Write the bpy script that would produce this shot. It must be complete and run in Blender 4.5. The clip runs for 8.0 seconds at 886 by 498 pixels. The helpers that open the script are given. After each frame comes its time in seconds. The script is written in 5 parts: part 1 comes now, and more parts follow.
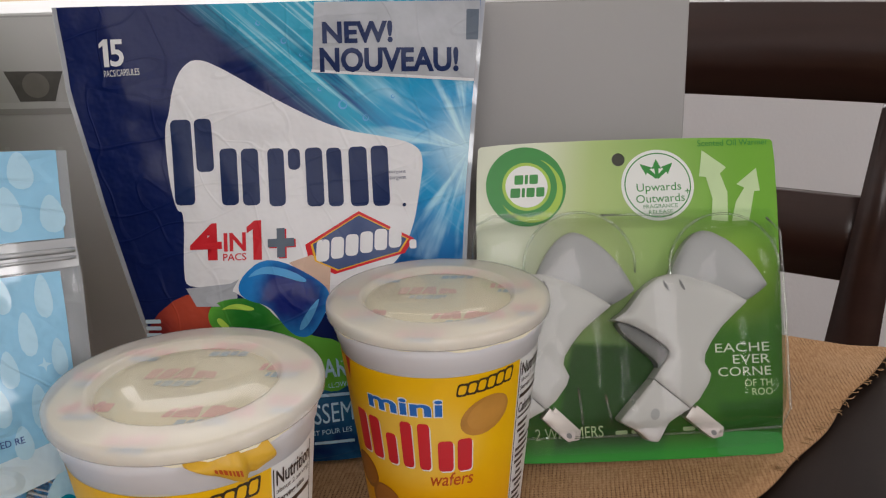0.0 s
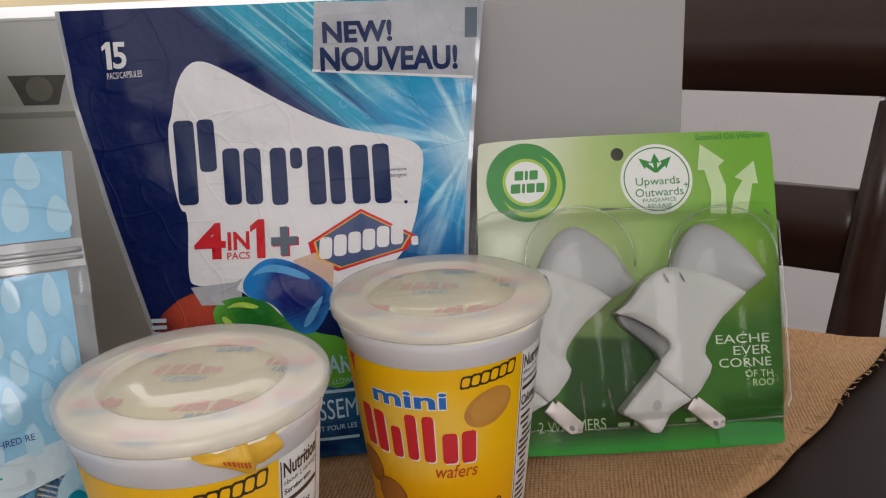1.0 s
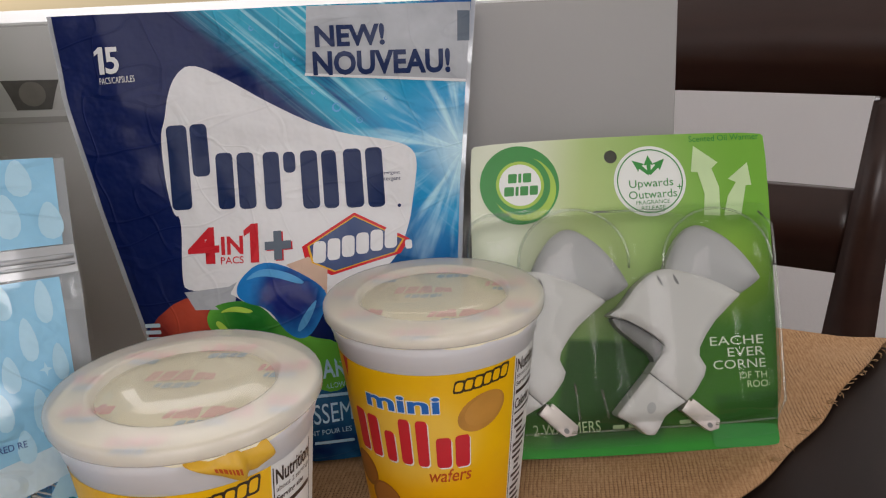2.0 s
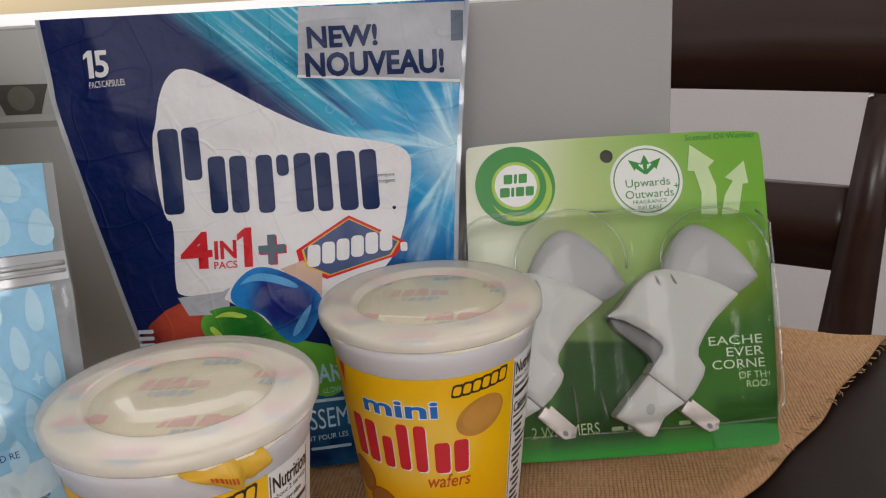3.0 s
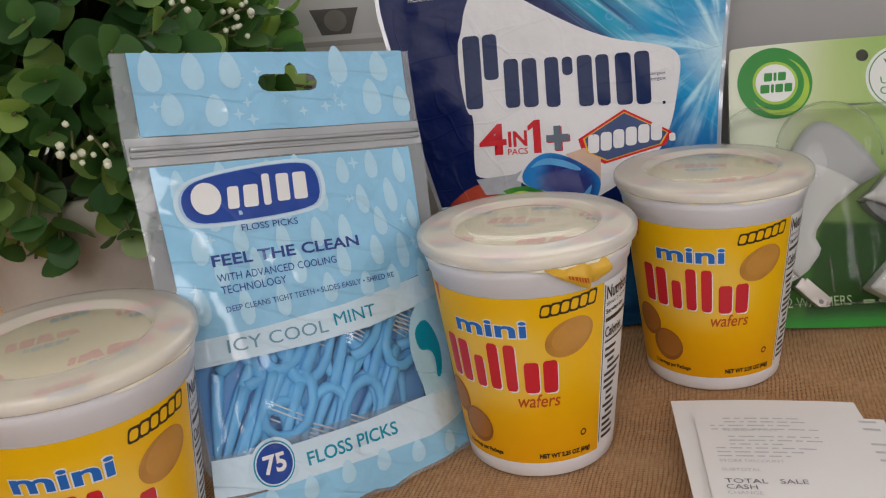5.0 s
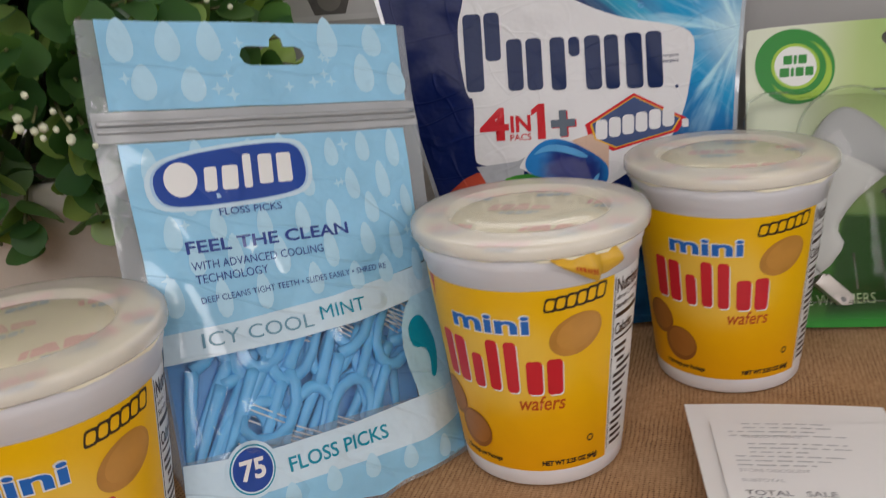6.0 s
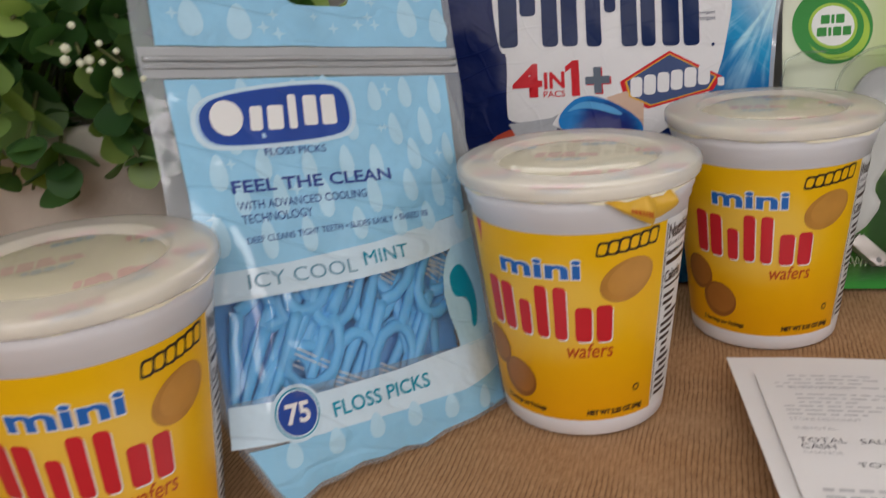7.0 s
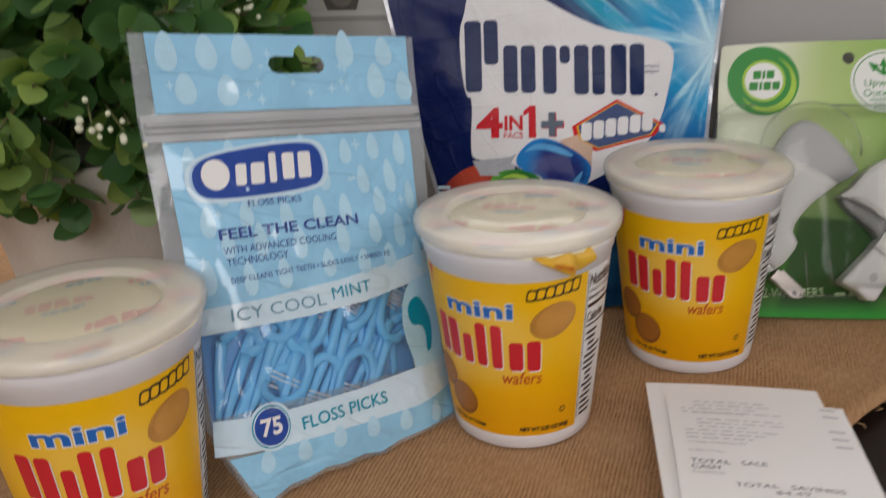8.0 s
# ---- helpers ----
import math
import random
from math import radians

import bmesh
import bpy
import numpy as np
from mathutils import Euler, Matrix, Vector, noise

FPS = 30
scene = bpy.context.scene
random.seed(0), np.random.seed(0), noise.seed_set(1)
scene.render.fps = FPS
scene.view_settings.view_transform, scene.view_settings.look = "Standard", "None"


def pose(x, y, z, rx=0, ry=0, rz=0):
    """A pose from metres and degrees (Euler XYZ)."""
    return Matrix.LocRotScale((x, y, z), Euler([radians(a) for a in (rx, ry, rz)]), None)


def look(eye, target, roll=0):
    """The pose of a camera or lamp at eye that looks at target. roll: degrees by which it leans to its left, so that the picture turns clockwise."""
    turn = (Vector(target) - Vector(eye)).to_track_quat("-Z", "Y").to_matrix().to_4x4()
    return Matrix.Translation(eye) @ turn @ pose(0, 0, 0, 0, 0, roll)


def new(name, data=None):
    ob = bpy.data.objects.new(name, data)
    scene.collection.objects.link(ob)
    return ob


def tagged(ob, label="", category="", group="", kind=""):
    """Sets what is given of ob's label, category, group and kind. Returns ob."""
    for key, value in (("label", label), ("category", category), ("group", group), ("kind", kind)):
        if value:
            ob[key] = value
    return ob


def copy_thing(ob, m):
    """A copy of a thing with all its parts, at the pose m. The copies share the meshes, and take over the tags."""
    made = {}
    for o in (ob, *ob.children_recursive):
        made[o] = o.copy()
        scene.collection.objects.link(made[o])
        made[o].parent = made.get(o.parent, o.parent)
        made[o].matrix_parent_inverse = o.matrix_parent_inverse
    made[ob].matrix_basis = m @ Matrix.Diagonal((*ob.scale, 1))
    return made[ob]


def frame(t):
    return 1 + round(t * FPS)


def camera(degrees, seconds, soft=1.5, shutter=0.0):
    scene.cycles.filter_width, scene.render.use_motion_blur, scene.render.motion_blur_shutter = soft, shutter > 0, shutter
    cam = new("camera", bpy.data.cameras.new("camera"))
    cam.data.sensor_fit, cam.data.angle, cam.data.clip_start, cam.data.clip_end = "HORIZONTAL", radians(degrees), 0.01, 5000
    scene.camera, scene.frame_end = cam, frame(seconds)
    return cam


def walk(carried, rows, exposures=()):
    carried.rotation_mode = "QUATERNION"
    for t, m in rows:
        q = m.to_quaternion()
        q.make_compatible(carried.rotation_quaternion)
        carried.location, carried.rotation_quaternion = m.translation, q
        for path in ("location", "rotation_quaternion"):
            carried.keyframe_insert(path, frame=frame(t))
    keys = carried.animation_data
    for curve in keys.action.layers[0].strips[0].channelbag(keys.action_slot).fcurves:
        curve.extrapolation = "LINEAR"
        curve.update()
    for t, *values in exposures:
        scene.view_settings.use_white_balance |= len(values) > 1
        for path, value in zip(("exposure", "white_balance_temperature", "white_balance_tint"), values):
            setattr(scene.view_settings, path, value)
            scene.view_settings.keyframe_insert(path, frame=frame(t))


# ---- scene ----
cam = camera(52.2, 8.0, soft=1.15, shutter=0.4)
PATH = [
    (0, (0.0736, 0.0744, 0.2458), (0.0193, 1.0221, -0.0687), -1.98),
    (0.5, (0.0757, 0.0649, 0.2492), (0.0214, 1.0122, -0.0665), -2.28),
    (1, (0.0736, 0.0693, 0.2444), (0.0178, 1.0176, -0.0680), -2.78),
    (1.5, (0.0767, 0.0692, 0.2464), (0.0210, 1.0172, -0.0669), -2.98),
    (3, (0.0746, 0.0744, 0.2458), (0.0279, 1.0229, -0.0675), -3.52),
    (3.5, (0.0811, 0.0757, 0.2571), (0.0394, 1.0177, -0.0759), -3.85),
    (4, (0.0552, 0.0298, 0.2504), (-0.0398, 0.9709, -0.0741), -4.90),
    (4.3, (0.0330, 0.0150, 0.2450), (-0.2550, 1.8890, -0.3920), -5.70),
    (4.5, (0.0261, 0.0006, 0.2398), (-0.1512, 0.9322, -0.0774), -6.02),
    (4.7, (0.0176, -0.0180, 0.2264), (-0.1964, 0.9050, -0.0932), -6.45),
    (5.8, (0.0207, -0.0026, 0.2263), (-0.2000, 0.9151, -0.1040), -5.61),
    (6, (0.0131, 0.0098, 0.2119), (-0.2079, 0.9292, -0.1133), -5.61),
    (6.2, (0.0065, 0.0195, 0.2040), (-0.3970, 1.8680, -0.4470), -5.15),
    (6.5, (0.0078, 0.0205, 0.2055), (-0.2010, 0.9387, -0.1311), -4.97),
    (7, (-0.0099, 0.0046, 0.1966), (-0.2198, 0.9216, -0.1426), -4.66),
    (7.2, (-0.0168, -0.0050, 0.1903), (-0.4140, 1.8250, -0.5130), -4.20),
    (7.5, (-0.0078, -0.0108, 0.1965), (-0.2151, 0.8913, -0.1819), -3.87),
    (8, (0.0210, -0.0346, 0.2427), (-0.1885, 0.8721, -0.1232), -3.36),
]
walk(cam, [(t, look(eye, target, roll)) for t, eye, target, roll in PATH])

# ---- light ----
world = bpy.data.worlds.new("world")
scene.world = world
world.use_nodes = True
wn = world.node_tree
sky = wn.nodes.new("ShaderNodeTexSky")
sky.sky_type = "NISHITA"
sky.sun_disc = False
sky.sun_elevation, sky.sun_rotation = radians(38), radians(-60)
wn.links.new(sky.outputs[0], wn.nodes["Background"].inputs[0])
wn.nodes["Background"].inputs[1].default_value = 0.12


def area(name, eye, target, w, h, watts, colour):
    la = bpy.data.lights.new(name, "AREA")
    la.shape, la.size, la.size_y, la.energy, la.color = "RECTANGLE", w, h, watts, colour
    ob = new(name, la)
    ob.matrix_world = look(eye, target)
    return ob


ROOM = dict(x0=-1.5, x1=2.0, y0=-1.7, y1=1.75, z0=-0.76, z1=1.65)
area("window_fill_light", (-0.25, 1.735, 0.8), (-0.1, 0.4, 0.3), 1.5, 1.36, 20.5, (1.0, 0.932, 0.905))
# Fill from an unseen window, added to brighten the bag and fronts.
area("window_fill_light", (1.97, -0.75, 0.95), (0.0, 0.4, 0.1), 0.6, 0.8, 9, (1.0, 0.93, 0.91))
# Frontal fill, also from an added window out of view.
area("window_fill_light", (0.1, -1.67, 1.1), (0.0, 0.5, 0.1), 1.3, 0.9, 17.8, (1.0, 0.928, 0.905))

# ---- materials ----


def nodes_of(m):
    m.use_nodes = True
    return m.node_tree.nodes, m.node_tree.links, m.node_tree.nodes["Principled BSDF"]


def mat(name, colour, rough=0.5, metal=0.0, var=0.08, scale=60, bump=0.0, bscale=300, coat=0.0, spec=0.5, stretch=(1, 1, 1)):
    m = bpy.data.materials.new(name)
    n, l, b = nodes_of(m)
    tc = n.new("ShaderNodeTexCoord")
    mp = n.new("ShaderNodeMapping")
    mp.inputs["Scale"].default_value = stretch
    l.new(tc.outputs["Object"], mp.inputs[0])
    nz = n.new("ShaderNodeTexNoise")
    nz.inputs["Scale"].default_value, nz.inputs["Detail"].default_value = scale, 6
    l.new(mp.outputs[0], nz.inputs[0])
    mx = n.new("ShaderNodeMix")
    mx.data_type = "RGBA"
    mx.inputs[6].default_value = (*[c * (1 - var) for c in colour], 1)
    mx.inputs[7].default_value = (*[min(1, c * (1 + var)) for c in colour], 1)
    l.new(nz.outputs[0], mx.inputs[0])
    l.new(mx.outputs[2], b.inputs["Base Color"])
    b.inputs["Roughness"].default_value, b.inputs["Metallic"].default_value = rough, metal
    b.inputs["Coat Weight"].default_value, b.inputs["Coat Roughness"].default_value = coat, 0.08
    b.inputs["Specular IOR Level"].default_value = spec
    if bump:
        nb = n.new("ShaderNodeTexNoise")
        nb.inputs["Scale"].default_value, nb.inputs["Detail"].default_value = bscale, 4
        l.new(mp.outputs[0], nb.inputs[0])
        bp = n.new("ShaderNodeBump")
        bp.inputs["Strength"].default_value, bp.inputs["Distance"].default_value = bump, 0.002
        l.new(nb.outputs[0], bp.inputs["Height"])
        l.new(bp.outputs[0], b.inputs["Normal"])
    return m


def clear(name, tint=(1, 1, 1), gloss=0.12, rough=0.06, milk=0.0, bump=0.0, bscale=60, milk_colour=(0.9, 0.9, 0.88), fres=0.8):
    """Clear or milky plastic: straight see-through, a share of gloss and a share of white scatter."""
    m = bpy.data.materials.new(name)
    n, l, b = nodes_of(m)
    out = n["Material Output"]
    tr = n.new("ShaderNodeBsdfTransparent")
    tr.inputs[0].default_value = (*tint, 1)
    gl = n.new("ShaderNodeBsdfGlossy")
    gl.inputs["Roughness"].default_value = rough
    fr = n.new("ShaderNodeFresnel")
    fr.inputs[0].default_value = 1.5
    mul = n.new("ShaderNodeMath")
    mul.operation = "MULTIPLY_ADD"
    mul.inputs[1].default_value, mul.inputs[2].default_value = fres, gloss
    l.new(fr.outputs[0], mul.inputs[0])
    b.inputs["Base Color"].default_value = (*milk_colour, 1)
    b.inputs["Roughness"].default_value = 0.35
    m1 = n.new("ShaderNodeMixShader")
    m1.inputs[0].default_value = milk
    l.new(tr.outputs[0], m1.inputs[1]), l.new(b.outputs[0], m1.inputs[2])
    m2 = n.new("ShaderNodeMixShader")
    l.new(mul.outputs[0], m2.inputs[0]), l.new(m1.outputs[0], m2.inputs[1]), l.new(gl.outputs[0], m2.inputs[2])
    l.new(m2.outputs[0], out.inputs[0])
    if bump:
        tc = n.new("ShaderNodeTexCoord")
        nb = n.new("ShaderNodeTexNoise")
        nb.inputs["Scale"].default_value = bscale
        l.new(tc.outputs["Object"], nb.inputs[0])
        bp = n.new("ShaderNodeBump")
        bp.inputs["Strength"].default_value, bp.inputs["Distance"].default_value = bump, 0.004
        l.new(nb.outputs[0], bp.inputs["Height"])
        l.new(bp.outputs[0], gl.inputs["Normal"])
    return m


class Graph:
    """Small sums of shader maths on object coordinates, in millimetres."""

    def __init__(self, m):
        self.n, self.l, self.b = nodes_of(m)
        tc = self.n.new("ShaderNodeTexCoord")
        sp = self.n.new("ShaderNodeSeparateXYZ")
        self.l.new(tc.outputs["Object"], sp.inputs[0])
        self.obj = tc.outputs["Object"]
        self.x = self.math("MULTIPLY", sp.outputs[0], 1000.0)
        self.y = self.math("MULTIPLY", sp.outputs[1], 1000.0)
        self.z = self.math("MULTIPLY", sp.outputs[2], 1000.0)

    def put(self, socket, v):
        if isinstance(v, (int, float)):
            socket.default_value = v
        elif isinstance(v, tuple):
            socket.default_value = (*v, 1)
        else:
            self.l.new(v, socket)

    def math(self, op, a, b=0.0):
        k = self.n.new("ShaderNodeMath")
        k.operation = op
        self.put(k.inputs[0], a), self.put(k.inputs[1], b)
        return k.outputs[0]

    def lin(self, a, b, c):
        return self.math("ADD", self.math("ADD", self.math("MULTIPLY", self.x, a), self.math("MULTIPLY", self.y, b)), c)

    def step(self, v, lo, hi, top=1.0):
        k = self.n.new("ShaderNodeMapRange")
        k.interpolation_type = "SMOOTHSTEP"
        self.put(k.inputs[0], v)
        k.inputs[1].default_value, k.inputs[2].default_value, k.inputs[4].default_value = lo, hi, top
        return k.outputs[0]

    def noise(self, vx, vy, scale=1.0, detail=3):
        c = self.n.new("ShaderNodeCombineXYZ")
        self.put(c.inputs[0], vx), self.put(c.inputs[1], vy)
        k = self.n.new("ShaderNodeTexNoise")
        k.inputs["Scale"].default_value, k.inputs["Detail"].default_value = scale, detail
        self.l.new(c.outputs[0], k.inputs[0])
        return k.outputs[0]

    def mix(self, f, a, b):
        k = self.n.new("ShaderNodeMix")
        k.data_type = "RGBA"
        self.put(k.inputs[0], f), self.put(k.inputs[6], a), self.put(k.inputs[7], b)
        return k.outputs[2]

    def far(self, cx, cy):
        return self.math("SQRT", self.math("ADD", self.math("POWER", self.math("ABSOLUTE", self.lin(1, 0, -cx)), 2.0), self.math("POWER", self.math("ABSOLUTE", self.lin(0, 1, -cy)), 2.0)))

    def angle(self, cx, cy):
        return self.math("ARCTAN2", self.lin(0, 1, -cy), self.lin(1, 0, -cx))

    def crumple(self):
        """Soft swells with sharp creases, as thin film folds."""
        swell = self.math("MULTIPLY", self.noise(self.x, self.y, 0.05, 3), 0.55)
        skew = self.lin(0.3, 1.0, 0)
        fold = self.math("ABSOLUTE", self.math("SUBTRACT", self.noise(self.math("MULTIPLY", self.x, 0.012), self.math("MULTIPLY", skew, 0.045), 1.0, 1), 0.5))
        fold = self.math("MULTIPLY", self.math("MINIMUM", fold, 0.022), 3.0)
        return self.math("ADD", swell, fold)

    def wrinkle(self):
        """Tight wrinkles of stiff laminate: thin ridges in two directions over small facets."""
        facet = self.math("MULTIPLY", self.noise(self.x, self.y, 0.11, 2), 0.3)
        out = facet
        for a, b, c, seed in ((0.010, 0.034, 0.9, 0.0), (0.030, 0.012, 0.7, 40.0)):
            v = self.noise(self.math("ADD", self.math("MULTIPLY", self.lin(1, 0.35, 0), a), seed), self.math("MULTIPLY", self.lin(-0.2, 1, 0), b), 1.0, 2)
            ridge = self.math("ABSOLUTE", self.math("SUBTRACT", v, 0.5))
            out = self.math("SUBTRACT", out, self.math("MULTIPLY", self.math("MINIMUM", ridge, 0.016), 8.0 * c))
        return out

    def bump(self, height, strength, dist):
        k = self.n.new("ShaderNodeBump")
        k.inputs["Strength"].default_value, k.inputs["Distance"].default_value = strength, dist
        self.l.new(height, k.inputs["Height"])
        self.l.new(k.outputs[0], self.b.inputs["Normal"])


def film_print(name, colour, rough=0.35, var=0.05, crease=0.25, coat=0.4, spec=0.2, wrinkled=False):
    """Ink on laminated film, glossy and a little creased."""
    m = bpy.data.materials.new(name)
    g = Graph(m)
    v = g.noise(g.x, g.y, 0.05)
    g.put(g.b.inputs["Base Color"], g.mix(v, tuple(c * (1 - var) for c in colour), tuple(min(1, c * (1 + var)) for c in colour)))
    g.b.inputs["Roughness"].default_value = rough
    g.b.inputs["Specular IOR Level"].default_value = spec
    g.b.inputs["Coat Weight"].default_value, g.b.inputs["Coat Roughness"].default_value = coat, 0.14 if wrinkled else 0.03
    g.bump(g.wrinkle() if wrinkled else g.crumple(), crease, 0.008 if wrinkled else 0.01)
    return m


def pouch_art():
    """Navy film with a cyan splash that runs down from the top edge and a bright burst at the side."""
    m = bpy.data.materials.new("pouch_film_print")
    g = Graph(m)
    w = g.lin(0.68, 0.73, 0)
    along = g.lin(0.73, -0.68, 0)
    fall = g.noise(g.math("MULTIPLY", w, 0.12), g.math("MULTIPLY", along, 0.006), 1.0, 4)
    fine = g.noise(g.math("MULTIPLY", w, 0.4), g.math("MULTIPLY", along, 0.012), 1.0, 2)
    navy, blue, teal, pale = (0.004, 0.012, 0.085), (0.004, 0.05, 0.27), (0.015, 0.34, 0.52), (0.4, 0.74, 0.82)
    c = g.mix(g.step(g.lin(1, 0.3, 0), 40, 150), navy, blue)
    band = g.math("MULTIPLY", g.step(w, 137, 152), g.step(w, 240, 200))
    band = g.math("MULTIPLY", band, g.step(fall, 0.3, 0.5))
    c = g.mix(band, c, teal)
    c = g.mix(g.math("MULTIPLY", g.math("MULTIPLY", band, g.step(fine, 0.52, 0.7)), 0.75), c, pale)
    d, a = g.far(97, 153), g.angle(97, 153)
    rays = g.noise(g.math("MULTIPLY", a, 4.2), g.math("MULTIPLY", d, 0.02), 1.0, 3)
    burst = g.math("MULTIPLY", g.step(d, 88, 10), g.step(g.lin(1, 0, 0), 15, 60))
    burst = g.math("MULTIPLY", burst, g.step(g.lin(0, 1, 0), 70, 100))
    c = g.mix(g.math("MULTIPLY", burst, 0.9), c, (0.02, 0.3, 0.62))
    c = g.mix(g.math("MULTIPLY", burst, g.step(rays, 0.45, 0.68)), c, (0.5, 0.8, 0.9))
    c = g.mix(g.math("MULTIPLY", g.step(d, 30, 2), 0.75), c, (0.62, 0.84, 0.9))
    low = g.math("MULTIPLY", g.step(g.lin(0, 1, 0), 66, 40), g.step(g.noise(g.x, g.y, 0.03), 0.3, 0.6))
    c = g.mix(low, c, (0.02, 0.13, 0.28))
    g.put(g.b.inputs["Base Color"], c)
    g.b.inputs["Roughness"].default_value = 0.35
    g.b.inputs["Specular IOR Level"].default_value = 0.06
    g.b.inputs["Coat Weight"].default_value, g.b.inputs["Coat Roughness"].default_value = 0.14, 0.14
    g.bump(g.wrinkle(), 0.4, 0.008)
    return m


def shaded_print(name, inner, outer, cx, cy, near, far):
    """Printed picture of a glossy gel capsule: one colour runs into another."""
    m = bpy.data.materials.new(name)
    g = Graph(m)
    f = g.step(g.math("ADD", g.far(cx, cy), g.math("MULTIPLY", g.math("SUBTRACT", g.noise(g.x, g.y, 0.09, 2), 0.5), 14.0)), near, far)
    g.put(g.b.inputs["Base Color"], g.mix(f, inner, outer))
    g.b.inputs["Roughness"].default_value = 0.35
    g.b.inputs["Specular IOR Level"].default_value = 0.1
    g.b.inputs["Coat Weight"].default_value, g.b.inputs["Coat Roughness"].default_value = 0.14, 0.1
    g.bump(g.wrinkle(), 0.3, 0.008)
    return m


def card_art():
    """Card print from pale cream green to deep green at the foot; two blocks are darker."""
    m = bpy.data.materials.new("blister_card_print")
    g = Graph(m)
    c = g.mix(g.step(g.lin(1, 0.15, 0), -20, 100), (0.52, 0.62, 0.28), (0.17, 0.42, 0.04))
    c = g.mix(g.step(g.lin(1, -0.2, 0), -35, -75), c, (0.72, 0.76, 0.6))
    c = g.mix(g.step(g.lin(-0.2, 1, 0), 106, 44), c, (0.042, 0.16, 0.012))
    c = g.mix(g.math("MULTIPLY", g.step(g.far(62, 92), 34, 8), 0.4), c, (0.35, 0.5, 0.06))
    dark_area = g.math("MULTIPLY", g.step(g.math("ABSOLUTE", g.lin(1, -0.25, 12)), 30, 26), g.step(g.lin(0.1, 1, 0), 61, 57))
    c = g.mix(g.math("MULTIPLY", dark_area, 0.9), c, (0.014, 0.065, 0.005))
    dark_area = g.math("MULTIPLY", g.step(g.lin(1, 0, 0), 44, 50), g.step(g.lin(0, 1, 0), 30, 26))
    c = g.mix(g.math("MULTIPLY", dark_area, 0.85), c, (0.018, 0.1, 0.008))
    c = g.mix(g.math("MULTIPLY", g.step(g.lin(0, 1, 0), 14, 4), 0.8), c, (0.025, 0.3, 0.03))
    g.put(g.b.inputs["Base Color"], c)
    g.b.inputs["Roughness"].default_value, g.b.inputs["Specular IOR Level"].default_value = 0.4, 0.2
    g.bump(g.noise(g.x, g.y, 1.4, 3), 0.04, 0.001)
    return m


def burlap_cloth():
    """Coarse plain weave: two sets of threads, with slubs and small dark gaps."""
    m = bpy.data.materials.new("burlap_weave")
    g = Graph(m)
    gx, gy = g.lin(0.93, 0.36, 0), g.lin(-0.36, 0.93, 0)
    wob = g.math("SUBTRACT", g.noise(g.x, g.y, 0.03, 2), 0.5)
    wild = g.math("SUBTRACT", g.noise(g.x, g.y, 0.5, 2), 0.5)
    xs = g.math("ADD", g.math("ADD", g.math("MULTIPLY", gx, 1.6), g.math("MULTIPLY", wob, 5.0)), g.math("MULTIPLY", wild, 1.7))
    ys = g.math("ADD", g.math("ADD", g.math("MULTIPLY", gy, 2.2), g.math("MULTIPLY", wob, 4.0)), g.math("MULTIPLY", wild, 2.2))
    sx = g.math("ABSOLUTE", g.math("SINE", xs))
    sy = g.math("ABSOLUTE", g.math("SINE", ys))
    weave = g.math("ADD", g.math("MULTIPLY", sx, 0.45), g.math("MULTIPLY", sy, 0.5))
    gap = g.math("MULTIPLY", g.step(sx, 0.62, 0.3), g.step(sy, 0.72, 0.36))
    patch = g.step(g.noise(g.x, g.y, 0.022, 4), 0.4, 0.6)
    slub = g.math("ADD", g.math("MULTIPLY", g.noise(g.math("MULTIPLY", gx, 0.7), g.math("MULTIPLY", gy, 0.16), 1.0, 3), 0.6), g.math("MULTIPLY", g.noise(g.x, g.y, 0.9, 3), 0.4))
    tone = g.noise(g.x, g.y, 0.012, 3)
    c = g.mix(g.step(slub, 0.3, 0.7), (0.375, 0.204, 0.098), (0.56, 0.345, 0.182))
    c = g.mix(g.math("MULTIPLY", g.step(tone, 0.45, 0.75), 0.3), c, (0.55, 0.38, 0.24))
    c = g.mix(g.math("MULTIPLY", g.step(sx, 0.6, 0.1), 0.12), c, (0.16, 0.08, 0.036))
    c = g.mix(g.math("MULTIPLY", g.step(sy, 0.5, 0.1), 0.2), c, (0.17, 0.085, 0.038))
    c = g.mix(g.math("MULTIPLY", gap, g.math("ADD", g.math("MULTIPLY", patch, 0.8), 0.2)), c, (0.012, 0.007, 0.005))
    g.put(g.b.inputs["Base Color"], c)
    g.b.inputs["Roughness"].default_value = 0.95
    g.b.inputs["Specular IOR Level"].default_value = 0.1
    g.bump(g.math("ADD", weave, slub), 0.24, 0.0008)
    return m


def label_yellow():
    """Yellow label ink, paler round the name and deeper towards the foot."""
    m = bpy.data.materials.new("yellow_label")
    g = Graph(m)
    zz = g.math("MULTIPLY", g.math("SUBTRACT", g.z, 57.0), 1.25)
    d = g.math("SQRT", g.math("ADD", g.math("POWER", g.math("ABSOLUTE", g.lin(1, 0, 9)), 2.0), g.math("POWER", g.math("ABSOLUTE", zz), 2.0)))
    c = g.mix(g.step(g.z, 10, 60), (0.82, 0.38, 0.002), (0.88, 0.5, 0.002))
    c = g.mix(g.math("MULTIPLY", g.step(d, 34, 14), 0.55), c, (0.88, 0.6, 0.12))
    g.put(g.b.inputs["Base Color"], c)
    g.b.inputs["Roughness"].default_value, g.b.inputs["Specular IOR Level"].default_value = 0.34, 0.35
    g.bump(g.noise(g.x, g.z, 0.5, 2), 0.05, 0.001)
    return m


